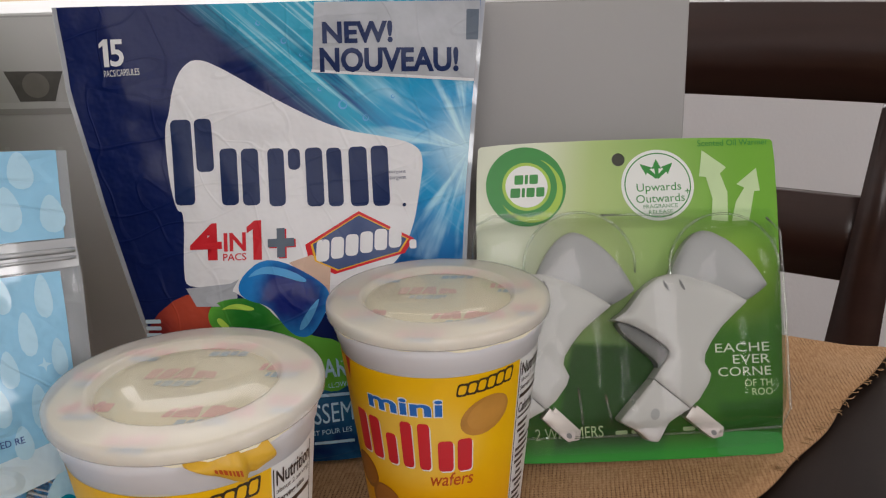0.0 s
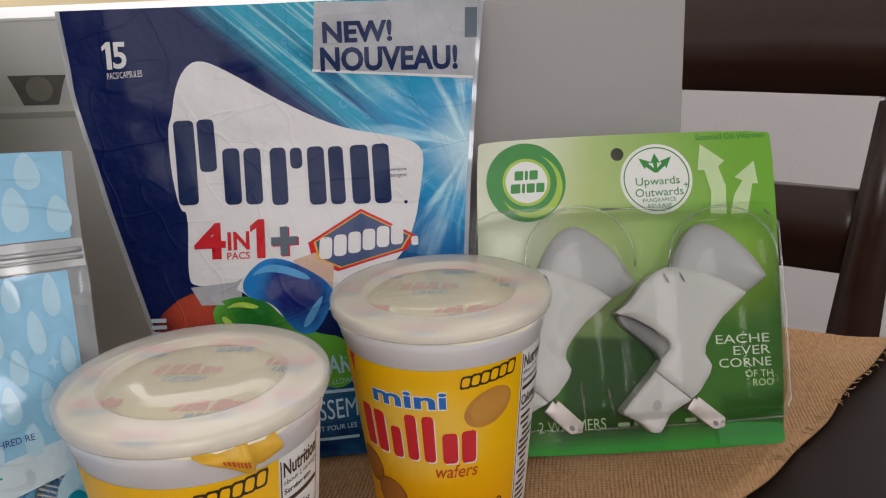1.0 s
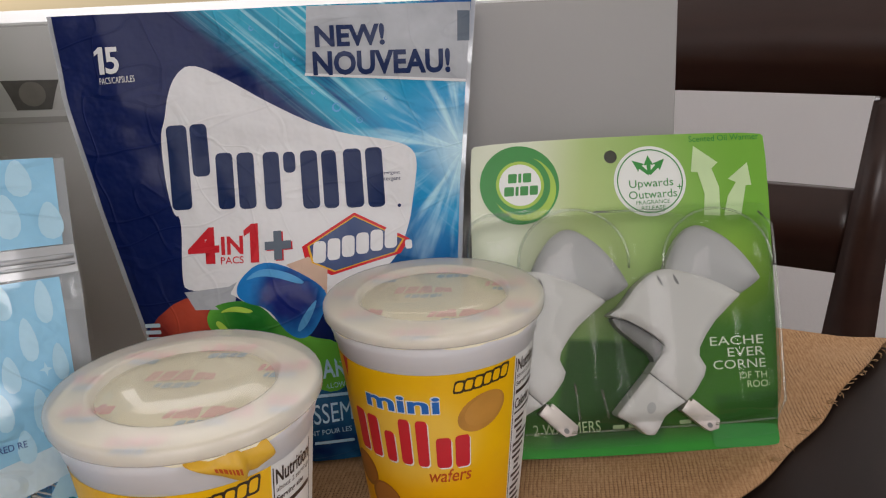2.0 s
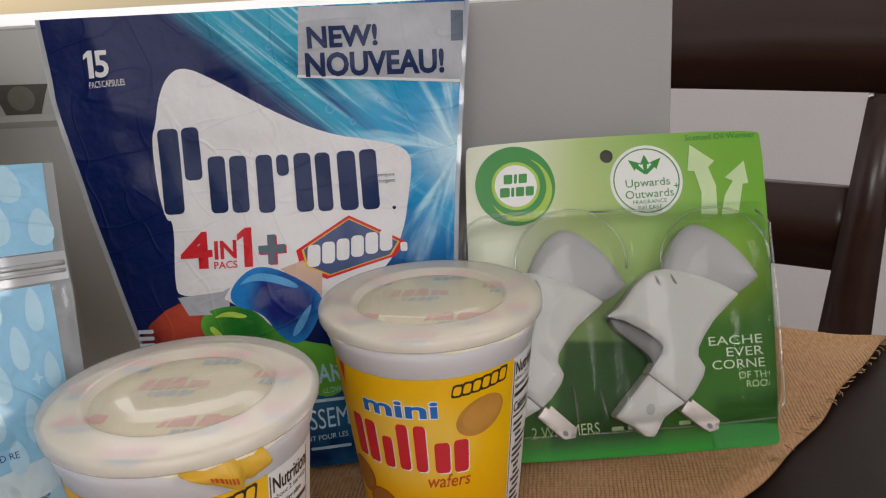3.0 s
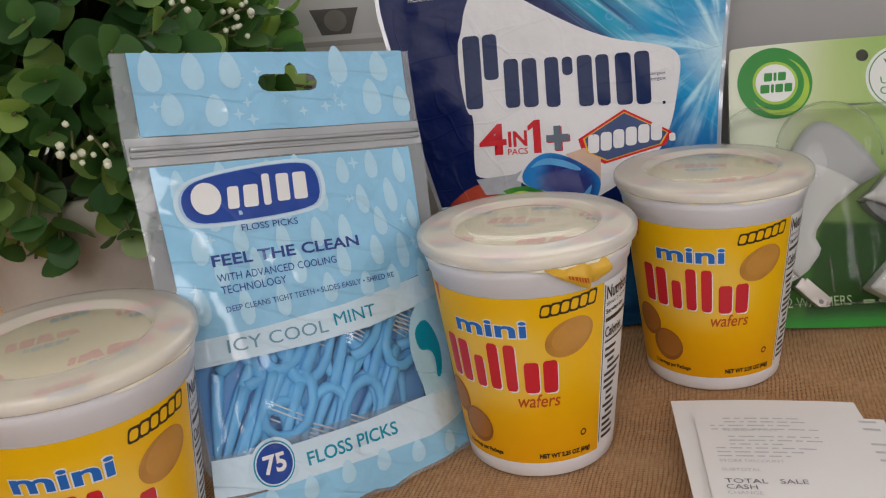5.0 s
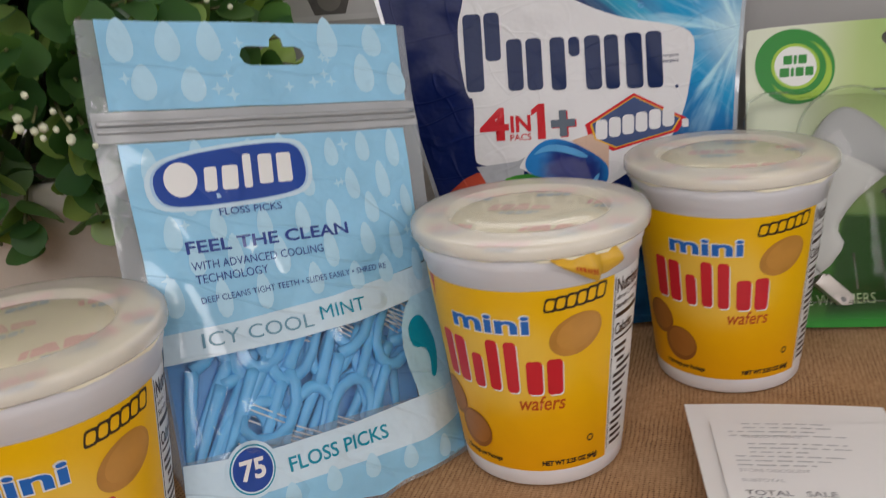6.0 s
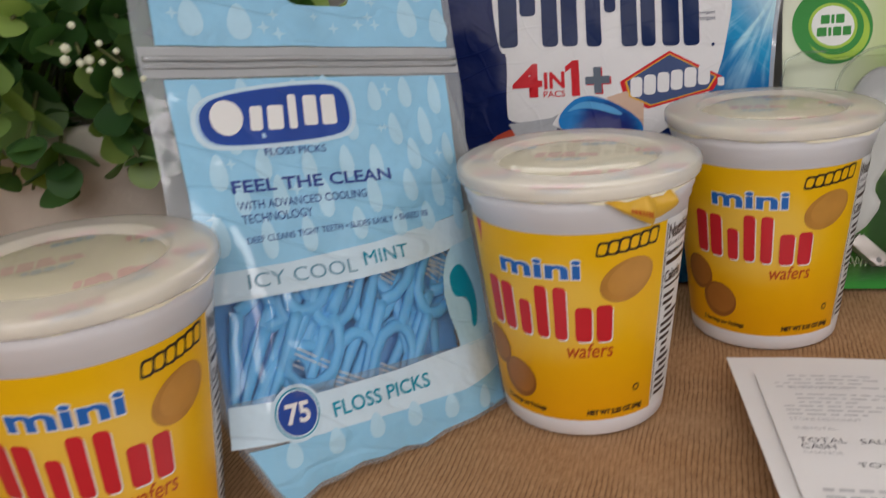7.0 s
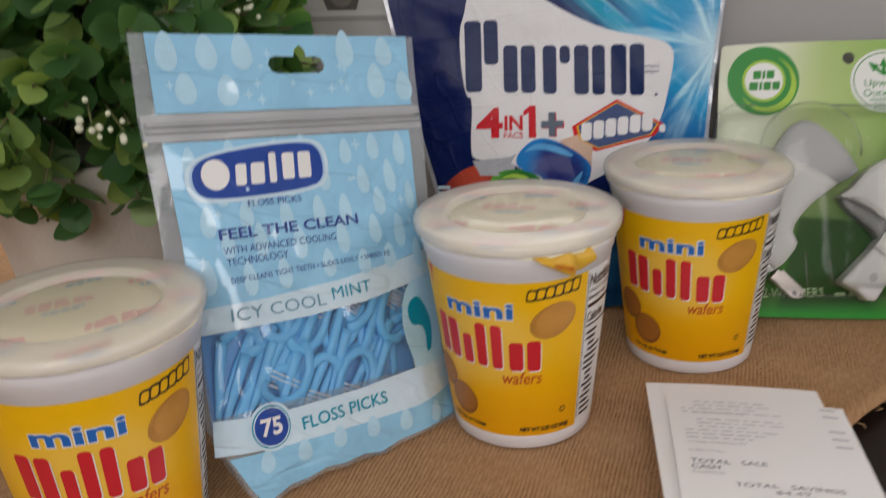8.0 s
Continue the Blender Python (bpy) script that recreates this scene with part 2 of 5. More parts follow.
def leaf_green():
    m = bpy.data.materials.new("leaf_green")
    n, l, b = nodes_of(m)
    info = n.new("ShaderNodeObjectInfo")
    geo = n.new("ShaderNodeNewGeometry")
    add = n.new("ShaderNodeMath")
    add.operation = "ADD"
    l.new(info.outputs["Random"], add.inputs[0]), l.new(geo.outputs["Random Per Island"], add.inputs[1])
    fr = n.new("ShaderNodeMath")
    fr.operation = "FRACT"
    l.new(add.outputs[0], fr.inputs[0])
    ramp = n.new("ShaderNodeValToRGB")
    e = ramp.color_ramp.elements
    e[0].color, e[1].color = (0.04, 0.115, 0.038, 1), (0.34, 0.5, 0.15, 1)
    e.new(0.6).color = (0.1, 0.225, 0.07, 1)
    l.new(fr.outputs[0], ramp.inputs[0])
    l.new(ramp.outputs[0], b.inputs["Base Color"])
    b.inputs["Roughness"].default_value = 0.4
    thin = n.new("ShaderNodeBsdfTranslucent")
    warm = n.new("ShaderNodeMix")
    warm.data_type, warm.blend_type = "RGBA", "MULTIPLY"
    warm.inputs[0].default_value = 1.0
    warm.inputs[7].default_value = (1.9, 1.7, 0.9, 1)
    l.new(ramp.outputs[0], warm.inputs[6]), l.new(warm.outputs[2], thin.inputs[0])
    both = n.new("ShaderNodeMixShader")
    both.inputs[0].default_value = 0.4
    l.new(b.outputs[0], both.inputs[1]), l.new(thin.outputs[0], both.inputs[2])
    l.new(both.outputs[0], n["Material Output"].inputs[0])
    return m


M_WALL = mat("painted_plaster", (0.78, 0.78, 0.79), 0.85, var=0.03, scale=6, bump=0.25, bscale=120)
M_CEIL = mat("ceiling_paint", (0.8, 0.8, 0.79), 0.9, var=0.02, scale=4)
M_FLOOR = mat("floor_wood", (0.2, 0.13, 0.08), 0.45, var=0.3, scale=12, stretch=(1, 8, 1))
M_FRAME = mat("white_gloss_paint", (0.8, 0.8, 0.79), 0.35, var=0.02)
M_DARKWOOD = mat("espresso_stained_wood", (0.03, 0.012, 0.0085), 0.33, var=0.35, scale=14, coat=0.1, bump=0.04, bscale=60, stretch=(1, 1, 6))
M_TABLE = mat("espresso_table_top", (0.016, 0.009, 0.007), 0.42, var=0.35, scale=16, coat=0.0, spec=0.22, bump=0.03, bscale=50, stretch=(8, 1, 1))
M_BURLAP = burlap_cloth()
M_THREAD = mat("loose_jute_thread", (0.42, 0.26, 0.13), 0.9, var=0.3, scale=200)
M_CUP = mat("white_cup_plastic", (0.83, 0.83, 0.85), 0.32, var=0.02, spec=0.5)
M_YEL = label_yellow()
M_WHITE_INK = mat("white_ink", (0.8, 0.8, 0.78), 0.35, var=0.03)
M_BLUE_INK = mat("blue_ink", (0.012, 0.14, 0.5), 0.35, var=0.06)
M_RED_INK = mat("red_ink", (0.6, 0.018, 0.03), 0.35, var=0.06)
M_RUST_INK = mat("rust_ink", (0.52, 0.08, 0.01), 0.4, var=0.06)
M_DARK_INK = mat("dark_ink", (0.035, 0.018, 0.01), 0.45, var=0.1)
M_BISCUIT_TOP = mat("printed_biscuit_top", (0.56, 0.27, 0.05), 0.4, var=0.25, scale=60)
M_BISCUIT = mat("printed_biscuit", (0.53, 0.245, 0.042), 0.4, var=0.35, scale=90)
M_BISCUIT_DARK = mat("printed_biscuit_dark", (0.3, 0.105, 0.018), 0.4, var=0.35, scale=90)
M_BISCUIT_LOW = mat("printed_biscuit_shade", (0.36, 0.135, 0.022), 0.4, var=0.3, scale=60)
M_FOIL = mat("cream_foil_seal", (0.98, 0.91, 0.7), 0.5, var=0.05, scale=30, bump=0.2, bscale=50)
M_FOIL_YEL = mat("yellow_foil_tab", (0.72, 0.42, 0.03), 0.4, var=0.25, scale=60, bump=0.5, bscale=90)
M_ROSE_INK = mat("rose_ink", (0.93, 0.5, 0.5), 0.5)
M_AZURE_INK = mat("azure_ink", (0.46, 0.62, 0.76), 0.5)
M_PINK_INK = mat("faded_pink_ink", (0.94, 0.6, 0.55), 0.5)
M_SKY_INK = mat("faded_blue_ink", (0.6, 0.71, 0.75), 0.5)
M_LID = clear("milky_lid_plastic", gloss=0.0, rough=0.16, milk=0.32, milk_colour=(1.0, 0.95, 0.89), fres=0.45)
M_LID_CLEAR = clear("clear_lid_window", gloss=0.0, rough=0.03, milk=0.26, fres=0.6, milk_colour=(1.0, 0.94, 0.72), bump=0.06, bscale=30)
M_POUCH = pouch_art()
M_POUCH_WHITE = film_print("pouch_white_print", (0.74, 0.74, 0.75), coat=0.12, spec=0.08, crease=0.26, wrinkled=True)
M_POUCH_NAVY = film_print("pouch_navy_print", (0.008, 0.022, 0.09), coat=0.12, spec=0.08, crease=0.26, wrinkled=True)
M_POUCH_RED = film_print("pouch_red_print", (0.58, 0.02, 0.03), coat=0.12, spec=0.08, crease=0.26, wrinkled=True)
M_POUCH_SLATE = film_print("pouch_slate_print", (0.12, 0.15, 0.19), coat=0.12, spec=0.08, crease=0.26, wrinkled=True)
M_POUCH_SILVER = film_print("pouch_silver_banner", (0.42, 0.44, 0.47), rough=0.25, var=0.35, coat=0.12, spec=0.08, crease=0.26, wrinkled=True)
M_POUCH_HEX = film_print("pouch_badge_blue", (0.06, 0.09, 0.2), coat=0.12, spec=0.08, crease=0.26, wrinkled=True)
M_POUCH_GOLD = film_print("pouch_gold_print", (0.75, 0.42, 0.04), coat=0.12, spec=0.08, crease=0.26, wrinkled=True)
M_POUCH_POD_BLUE = shaded_print("pod_blue_print", (0.004, 0.014, 0.16), (0.015, 0.2, 0.55), 5, 86, 7, 22)
M_POUCH_POD_SHINE = film_print("pod_light_blue_print", (0.1, 0.35, 0.65), var=0.3, coat=0.12, spec=0.08, crease=0.26, wrinkled=True)
M_POUCH_POD_GREEN = shaded_print("pod_green_print", (0.015, 0.17, 0.02), (0.14, 0.46, 0.05), -14, 75, 6, 30)
M_POUCH_POD_LIME = film_print("pod_lime_print", (0.4, 0.62, 0.08), var=0.2, coat=0.12, spec=0.08, crease=0.26, wrinkled=True)
M_POUCH_POD_RED = shaded_print("pod_red_print", (0.5, 0.07, 0.035), (0.16, 0.015, 0.02), -46, 80, 4, 24)
M_POUCH_CREAM = film_print("pouch_cream_print", (0.6, 0.42, 0.32), var=0.2, coat=0.12, spec=0.08, crease=0.26, wrinkled=True)
M_POUCH_EDGE = clear("pouch_clear_seam", gloss=0.08, milk=0.5, milk_colour=(0.7, 0.73, 0.77))
M_CARD = card_art()
M_CARD_WHITE = mat("card_white_ink", (0.8, 0.82, 0.78), 0.35, var=0.03)
M_CARD_PALE = mat("card_pale_green_ink", (0.55, 0.72, 0.38), 0.35, var=0.1)
M_CARD_PALEST = mat("card_faint_white_ink", (0.62, 0.72, 0.55), 0.35, var=0.05)
M_CARD_GREEN = mat("card_green_ink", (0.02, 0.25, 0.03), 0.35, var=0.1)
M_CARD_LIME = mat("card_lime_ink", (0.35, 0.55, 0.05), 0.35, var=0.15)
M_BLISTER = clear("clear_blister_plastic", tint=(0.97, 0.985, 0.97), gloss=0.0, rough=0.03, bump=0.2, bscale=30, fres=0.4)
# Plastic of the thin tubes added for highlight lines on the shell.
M_BLISTER_EDGE = clear("blister_highlight_plastic", tint=(0.95, 0.98, 0.94), gloss=0.05, rough=0.06, milk=0.03)
M_WARMER = mat("white_appliance_plastic", (0.6, 0.59, 0.575), 0.38, var=0.03, bump=0.05, bscale=900)
M_WARMER_GREY = mat("grey_appliance_plastic", (0.42, 0.42, 0.425), 0.35, var=0.03)
# Dark grey for underside and holes; the shade is in the colour.
M_SHADE_GREY = mat("grey_painted_shade", (0.2, 0.2, 0.2), 0.5, var=0.1)
M_PRONG = mat("plug_metal", (0.62, 0.56, 0.53), 0.45, metal=0.55)
M_BAG = film_print("bag_blue_print", (0.29, 0.6, 0.83), var=0.12, crease=0.6, coat=1.0)
M_BAG_PALE = film_print("bag_pale_drop_print", (0.45, 0.715, 0.875), var=0.06, crease=0.6, coat=1.0)
M_BAG_WHITE = film_print("bag_white_band", (0.6, 0.77, 0.88), var=0.05, crease=0.6, coat=1.0)
M_BAG_BACK = film_print("bag_inner_print", (0.16, 0.42, 0.82), var=0.3, rough=0.4)
M_BAG_REAR = clear("bag_rear_film", tint=(0.9, 0.93, 0.95), gloss=0.02, rough=0.15, milk=0.3, milk_colour=(0.62, 0.66, 0.69), fres=0.4)
M_BAG_LOGO = film_print("bag_logo_blue", (0.012, 0.06, 0.33), var=0.2)
M_BAG_LOGO_EDGE = film_print("bag_logo_rim", (0.4, 0.6, 0.8))
M_BAG_INK = film_print("bag_navy_ink", (0.03, 0.06, 0.27))
M_BAG_TEAL = film_print("bag_teal_ink", (0.0, 0.27, 0.4))
M_BAG_ICY = film_print("bag_grey_blue_ink", (0.16, 0.33, 0.44))
M_BAG_FILM = clear("bag_clear_film", tint=(0.97, 0.99, 1.0), gloss=0.02, rough=0.04, milk=0.02, bump=0.5, bscale=40, fres=0.6)
M_BAG_EDGE = clear("bag_clear_seam", tint=(0.95, 0.965, 0.98), gloss=0.02, rough=0.1, milk=0.26, milk_colour=(0.6, 0.66, 0.7), bump=0.4, bscale=60, fres=0.7)
M_ZIP = clear("zip_strip_plastic", tint=(0.8, 0.83, 0.86), gloss=0.2, rough=0.15, milk=0.55, milk_colour=(0.62, 0.65, 0.67))
M_PICK = mat("light_blue_pick_plastic", (0.16, 0.56, 1.0), 0.3, var=0.12, scale=40)
M_STRAND = mat("white_floss", (0.85, 0.88, 0.9), 0.4)
M_BOX = mat("grey_box_print", (0.37, 0.365, 0.355), 0.55, var=0.035, scale=18, bump=0.03, bscale=400)
M_BOX_DARK = mat("grey_box_print_shade", (0.42, 0.41, 0.4), 0.55, var=0.05, scale=20)
M_BOX_LIGHT = mat("grey_box_print_light", (0.66, 0.66, 0.65), 0.55, var=0.03)
# Print lightened to make up for the shade on the box's left side.
M_BOX_LIGHTENED = mat("grey_box_picture_lightened", (0.6, 0.595, 0.585), 0.55, var=0.06, scale=14)
M_BOX_TOP = mat("white_box_board", (0.74, 0.74, 0.73), 0.6, var=0.03)
M_BOX_TAN = mat("tan_packing_tape", (0.62, 0.42, 0.28), 0.4, var=0.08)
M_BOWL = mat("printed_bowl_grey", (0.12, 0.112, 0.105), 0.55, var=0.4, scale=120)
M_BOWL_LIGHT = mat("printed_candle", (0.22, 0.205, 0.185), 0.55, var=0.2, scale=120)
M_POT = mat("beige_concrete_pot", (0.6, 0.55, 0.48), 0.85, var=0.12, scale=50, bump=0.35, bscale=220)
M_LEAF = leaf_green()
M_STEM = mat("plant_stem", (0.09, 0.1, 0.03), 0.7, var=0.3)
M_BERRY = mat("cream_berry", (0.66, 0.68, 0.5), 0.45, var=0.1, scale=300)
M_PAPER = mat("receipt_paper", (0.84, 0.83, 0.82), 0.75, var=0.02, scale=30, bump=0.06, bscale=80)
M_PAPER_INK = mat("thermal_ink", (0.2, 0.2, 0.22), 0.7, var=0.3, scale=600)
M_PAPER_FAINT = mat("faded_thermal_ink", (0.56, 0.56, 0.57), 0.7, var=0.2, scale=600)

# ---- mesh helpers ----
MM = 0.001


def mesh_of(bm, name):
    me = bpy.data.meshes.new(name)
    bm.to_mesh(me)
    bm.free()
    return me


def part(name, bm, material, parent=None, label="", smooth=True):
    me = bm if isinstance(bm, bpy.types.Mesh) else mesh_of(bm, name)
    if material:
        me.materials.clear()
        me.materials.append(material)
    if smooth:
        me.shade_smooth()
    ob = new(name, me)
    ob.parent = parent
    return tagged(ob, label)


def thing(name, m, label, category, group="", kind=""):
    ob = new(name)
    ob.empty_display_size = 0.02
    ob.matrix_world = m
    return tagged(ob, label, category, group, kind)


def box_bm(x0, x1, y0, y1, z0, z1, bevel=0.0, seg=2):
    bm = bmesh.new()
    bmesh.ops.create_cube(bm, size=1)
    for v in bm.verts:
        v.co = Vector(((x0 + x1) / 2 + v.co.x * (x1 - x0), (y0 + y1) / 2 + v.co.y * (y1 - y0), (z0 + z1) / 2 + v.co.z * (z1 - z0)))
    if bevel:
        bmesh.ops.bevel(bm, geom=bm.edges[:], offset=bevel, segments=seg, affect="EDGES", profile=0.5)
    return bm


def smooth_poly(pts, rounds=2):
    for _ in range(rounds):
        out = []
        for i, a in enumerate(pts):
            b = pts[(i + 1) % len(pts)]
            out.append((a[0] * 0.75 + b[0] * 0.25, a[1] * 0.75 + b[1] * 0.25))
            out.append((a[0] * 0.25 + b[0] * 0.75, a[1] * 0.25 + b[1] * 0.75))
        pts = out
    return pts


def ellipse(cx, cy, rx, ry, turn=0, n=40):
    c, s = math.cos(radians(turn)), math.sin(radians(turn))
    return [(cx + rx * math.cos(t) * c - ry * math.sin(t) * s, cy + rx * math.cos(t) * s + ry * math.sin(t) * c) for t in [2 * math.pi * i / n for i in range(n)]]


def rbar(x0, x1, y0, y1, r=None, slant=0.0):
    """A bar with rounded corners; slant shifts its top sideways."""
    r = min(abs(x1 - x0), abs(y1 - y0)) * 0.3 if r is None else r
    out = []
    for cx, cy, a0 in ((x1 - r, y1 - r, 0), (x0 + r, y1 - r, 90), (x0 + r, y0 + r, 180), (x1 - r, y0 + r, 270)):
        for k in range(4):
            a = radians(a0 + k * 30)
            x, y = cx + r * math.cos(a), cy + r * math.sin(a)
            out.append((x + slant * (y - y0) / (y1 - y0), y))
    return out


def flat_bm(pts, holes=(), cut=None):
    """A flat filled outline, cut into a grid of that step."""
    bm = bmesh.new()
    for loop in (pts, *holes):
        vs = [bm.verts.new((x, y, 0)) for x, y in loop]
        for i in range(len(vs)):
            bm.edges.new((vs[i], vs[(i + 1) % len(vs)]))
    bmesh.ops.triangle_fill(bm, use_beauty=True, use_dissolve=False, edges=bm.edges[:])
    bmesh.ops.recalc_face_normals(bm, faces=bm.faces[:])
    if bm.faces and bm.faces[0].normal.z < 0:
        bmesh.ops.reverse_faces(bm, faces=bm.faces[:])
    if cut:
        grid_cut(bm, cut)
    return bm


def grid_cut(bm, cut):
    for ax in (0, 1):
        lo, hi = min(v.co[ax] for v in bm.verts), max(v.co[ax] for v in bm.verts)
        k = math.floor(lo / cut) + 1
        while k * cut < hi:
            no = Vector((1, 0, 0)) if ax == 0 else Vector((0, 1, 0))
            bmesh.ops.bisect_plane(bm, geom=bm.verts[:] + bm.edges[:] + bm.faces[:], plane_co=no * (k * cut), plane_no=no, dist=1e-6)
            k += 1


def drape(bm, surf, off):
    for v in bm.verts:
        v.co = surf(v.co.x, v.co.y, off)
    return bm


def sheet(name, pts, surf, off, material, parent, label="", cut=None, holes=()):
    return part(name, drape(flat_bm(pts, holes, cut), surf, off), material, parent, label)


def letters(words, x0, x1, y0, y1, bold=0.0, turn=0.0, slant=0.0):
    """A flat mesh of built-in lettering that fills the box x0..x1, y0..y1."""
    cu = bpy.data.curves.new("lettering", "FONT")
    cu.body, cu.offset, cu.shear, cu.resolution_u, cu.fill_mode = words, bold, slant, 3, "FRONT"
    tmp = bpy.data.objects.new("lettering", cu)
    scene.collection.objects.link(tmp)
    me = bpy.data.meshes.new_from_object(tmp.evaluated_get(bpy.context.evaluated_depsgraph_get()))
    bpy.data.objects.remove(tmp)
    bpy.data.curves.remove(cu)
    bm = bmesh.new()
    bm.from_mesh(me)
    bpy.data.meshes.remove(me)
    xs, ys = [v.co.x for v in bm.verts], [v.co.y for v in bm.verts]
    ax, bx, ay, by = min(xs), max(xs), min(ys), max(ys)
    c, s = math.cos(radians(turn)), math.sin(radians(turn))
    cx, cy = (x0 + x1) / 2, (y0 + y1) / 2
    for v in bm.verts:
        x = (v.co.x - ax) / (bx - ax) * (x1 - x0) - (x1 - x0) / 2
        y = (v.co.y - ay) / (by - ay) * (y1 - y0) - (y1 - y0) / 2
        v.co = Vector((cx + x * c - y * s, cy + x * s + y * c, 0))
    return bm


def words(text, box, surf, off, material, parent, bold=0.0, turn=0.0, slant=0.0, cut=None):
    bm = letters(text, *box, bold=bold, turn=turn, slant=slant)
    if cut:
        grid_cut(bm, cut)
    return part("lettering", drape(bm, surf, off), material, parent)


def lathe(profile, n=72, a0=0.0, a1=360.0):
    bm = bmesh.new()
    full = abs(a1 - a0) >= 360
    cols = n if full else n + 1
    rings = []
    for i in range(cols):
        a = radians(a0 + (a1 - a0) * i / n)
        rings.append([bm.verts.new((r * math.sin(a), -r * math.cos(a), z)) for r, z in profile])
    for i in range(n):
        p, q = rings[i], rings[(i + 1) % cols]
        for j in range(len(profile) - 1):
            if profile[j][0] < 1e-7 and profile[j + 1][0] < 1e-7:
                continue
            bm.faces.new((p[j], q[j], q[j + 1], p[j + 1]))
    bmesh.ops.remove_doubles(bm, verts=bm.verts[:], dist=1e-6)
    bmesh.ops.recalc_face_normals(bm, faces=bm.faces[:])
    return bm


def tube(points, radius, n=8):
    """A round rod along points; radius may be one number or one for each point."""
    bm = bmesh.new()
    pts = [Vector(p) for p in points]
    rad = [radius] * len(pts) if isinstance(radius, (int, float)) else radius
    rings = []
    for i, p in enumerate(pts):
        d = (pts[min(i + 1, len(pts) - 1)] - pts[max(i - 1, 0)]).normalized()
        q = d.to_track_quat("Z", "Y")
        rings.append([bm.verts.new(p + q @ Vector((rad[i] * math.cos(2 * math.pi * k / n), rad[i] * math.sin(2 * math.pi * k / n), 0))) for k in range(n)])
    for a, b in zip(rings, rings[1:]):
        for k in range(n):
            bm.faces.new((a[k], a[(k + 1) % n], b[(k + 1) % n], b[k]))
    bm.faces.new(rings[0][::-1]), bm.faces.new(rings[-1])
    return bm


def inside_depth(x, y, pts):
    """Distance from a point to the nearest side of an outline."""
    best = 1e9
    for i, a in enumerate(pts):
        b = pts[(i + 1) % len(pts)]
        dx, dy = b[0] - a[0], b[1] - a[1]
        t = max(0, min(1, ((x - a[0]) * dx + (y - a[1]) * dy) / (dx * dx + dy * dy + 1e-12)))
        best = min(best, math.hypot(x - a[0] - t * dx, y - a[1] - t * dy))
    return best


def pillow(pts, high, width, cut, base=0.0, wall=True):
    """A raised shape with rounded shoulders over an outline, in millimetres."""
    bm = flat_bm(pts, (), cut)
    for v in bm.verts:
        d = min(1, inside_depth(v.co.x, v.co.y, pts) / width)
        v.co.z = base + high * math.sqrt(max(0, 1 - (1 - d) ** 2))
    if wall:
        rim = [e for e in bm.edges if e.is_boundary]
        for e in rim:
            e.smooth = False
        ext = bmesh.ops.extrude_edge_only(bm, edges=rim)
        for g in ext["geom"]:
            if isinstance(g, bmesh.types.BMVert):
                g.co.z = 0
        bmesh.ops.recalc_face_normals(bm, faces=bm.faces[:])
    for v in bm.verts:
        v.co *= MM
    return bm


def axes(o, u, v):
    """The pose with x along u, y along v, and z towards the viewer."""
    u, v = Vector(u).normalized(), Vector(v).normalized()
    n = u.cross(v).normalized()
    v = n.cross(u)
    m = Matrix((u, v, n)).transposed().to_4x4()
    m.translation = o
    return m


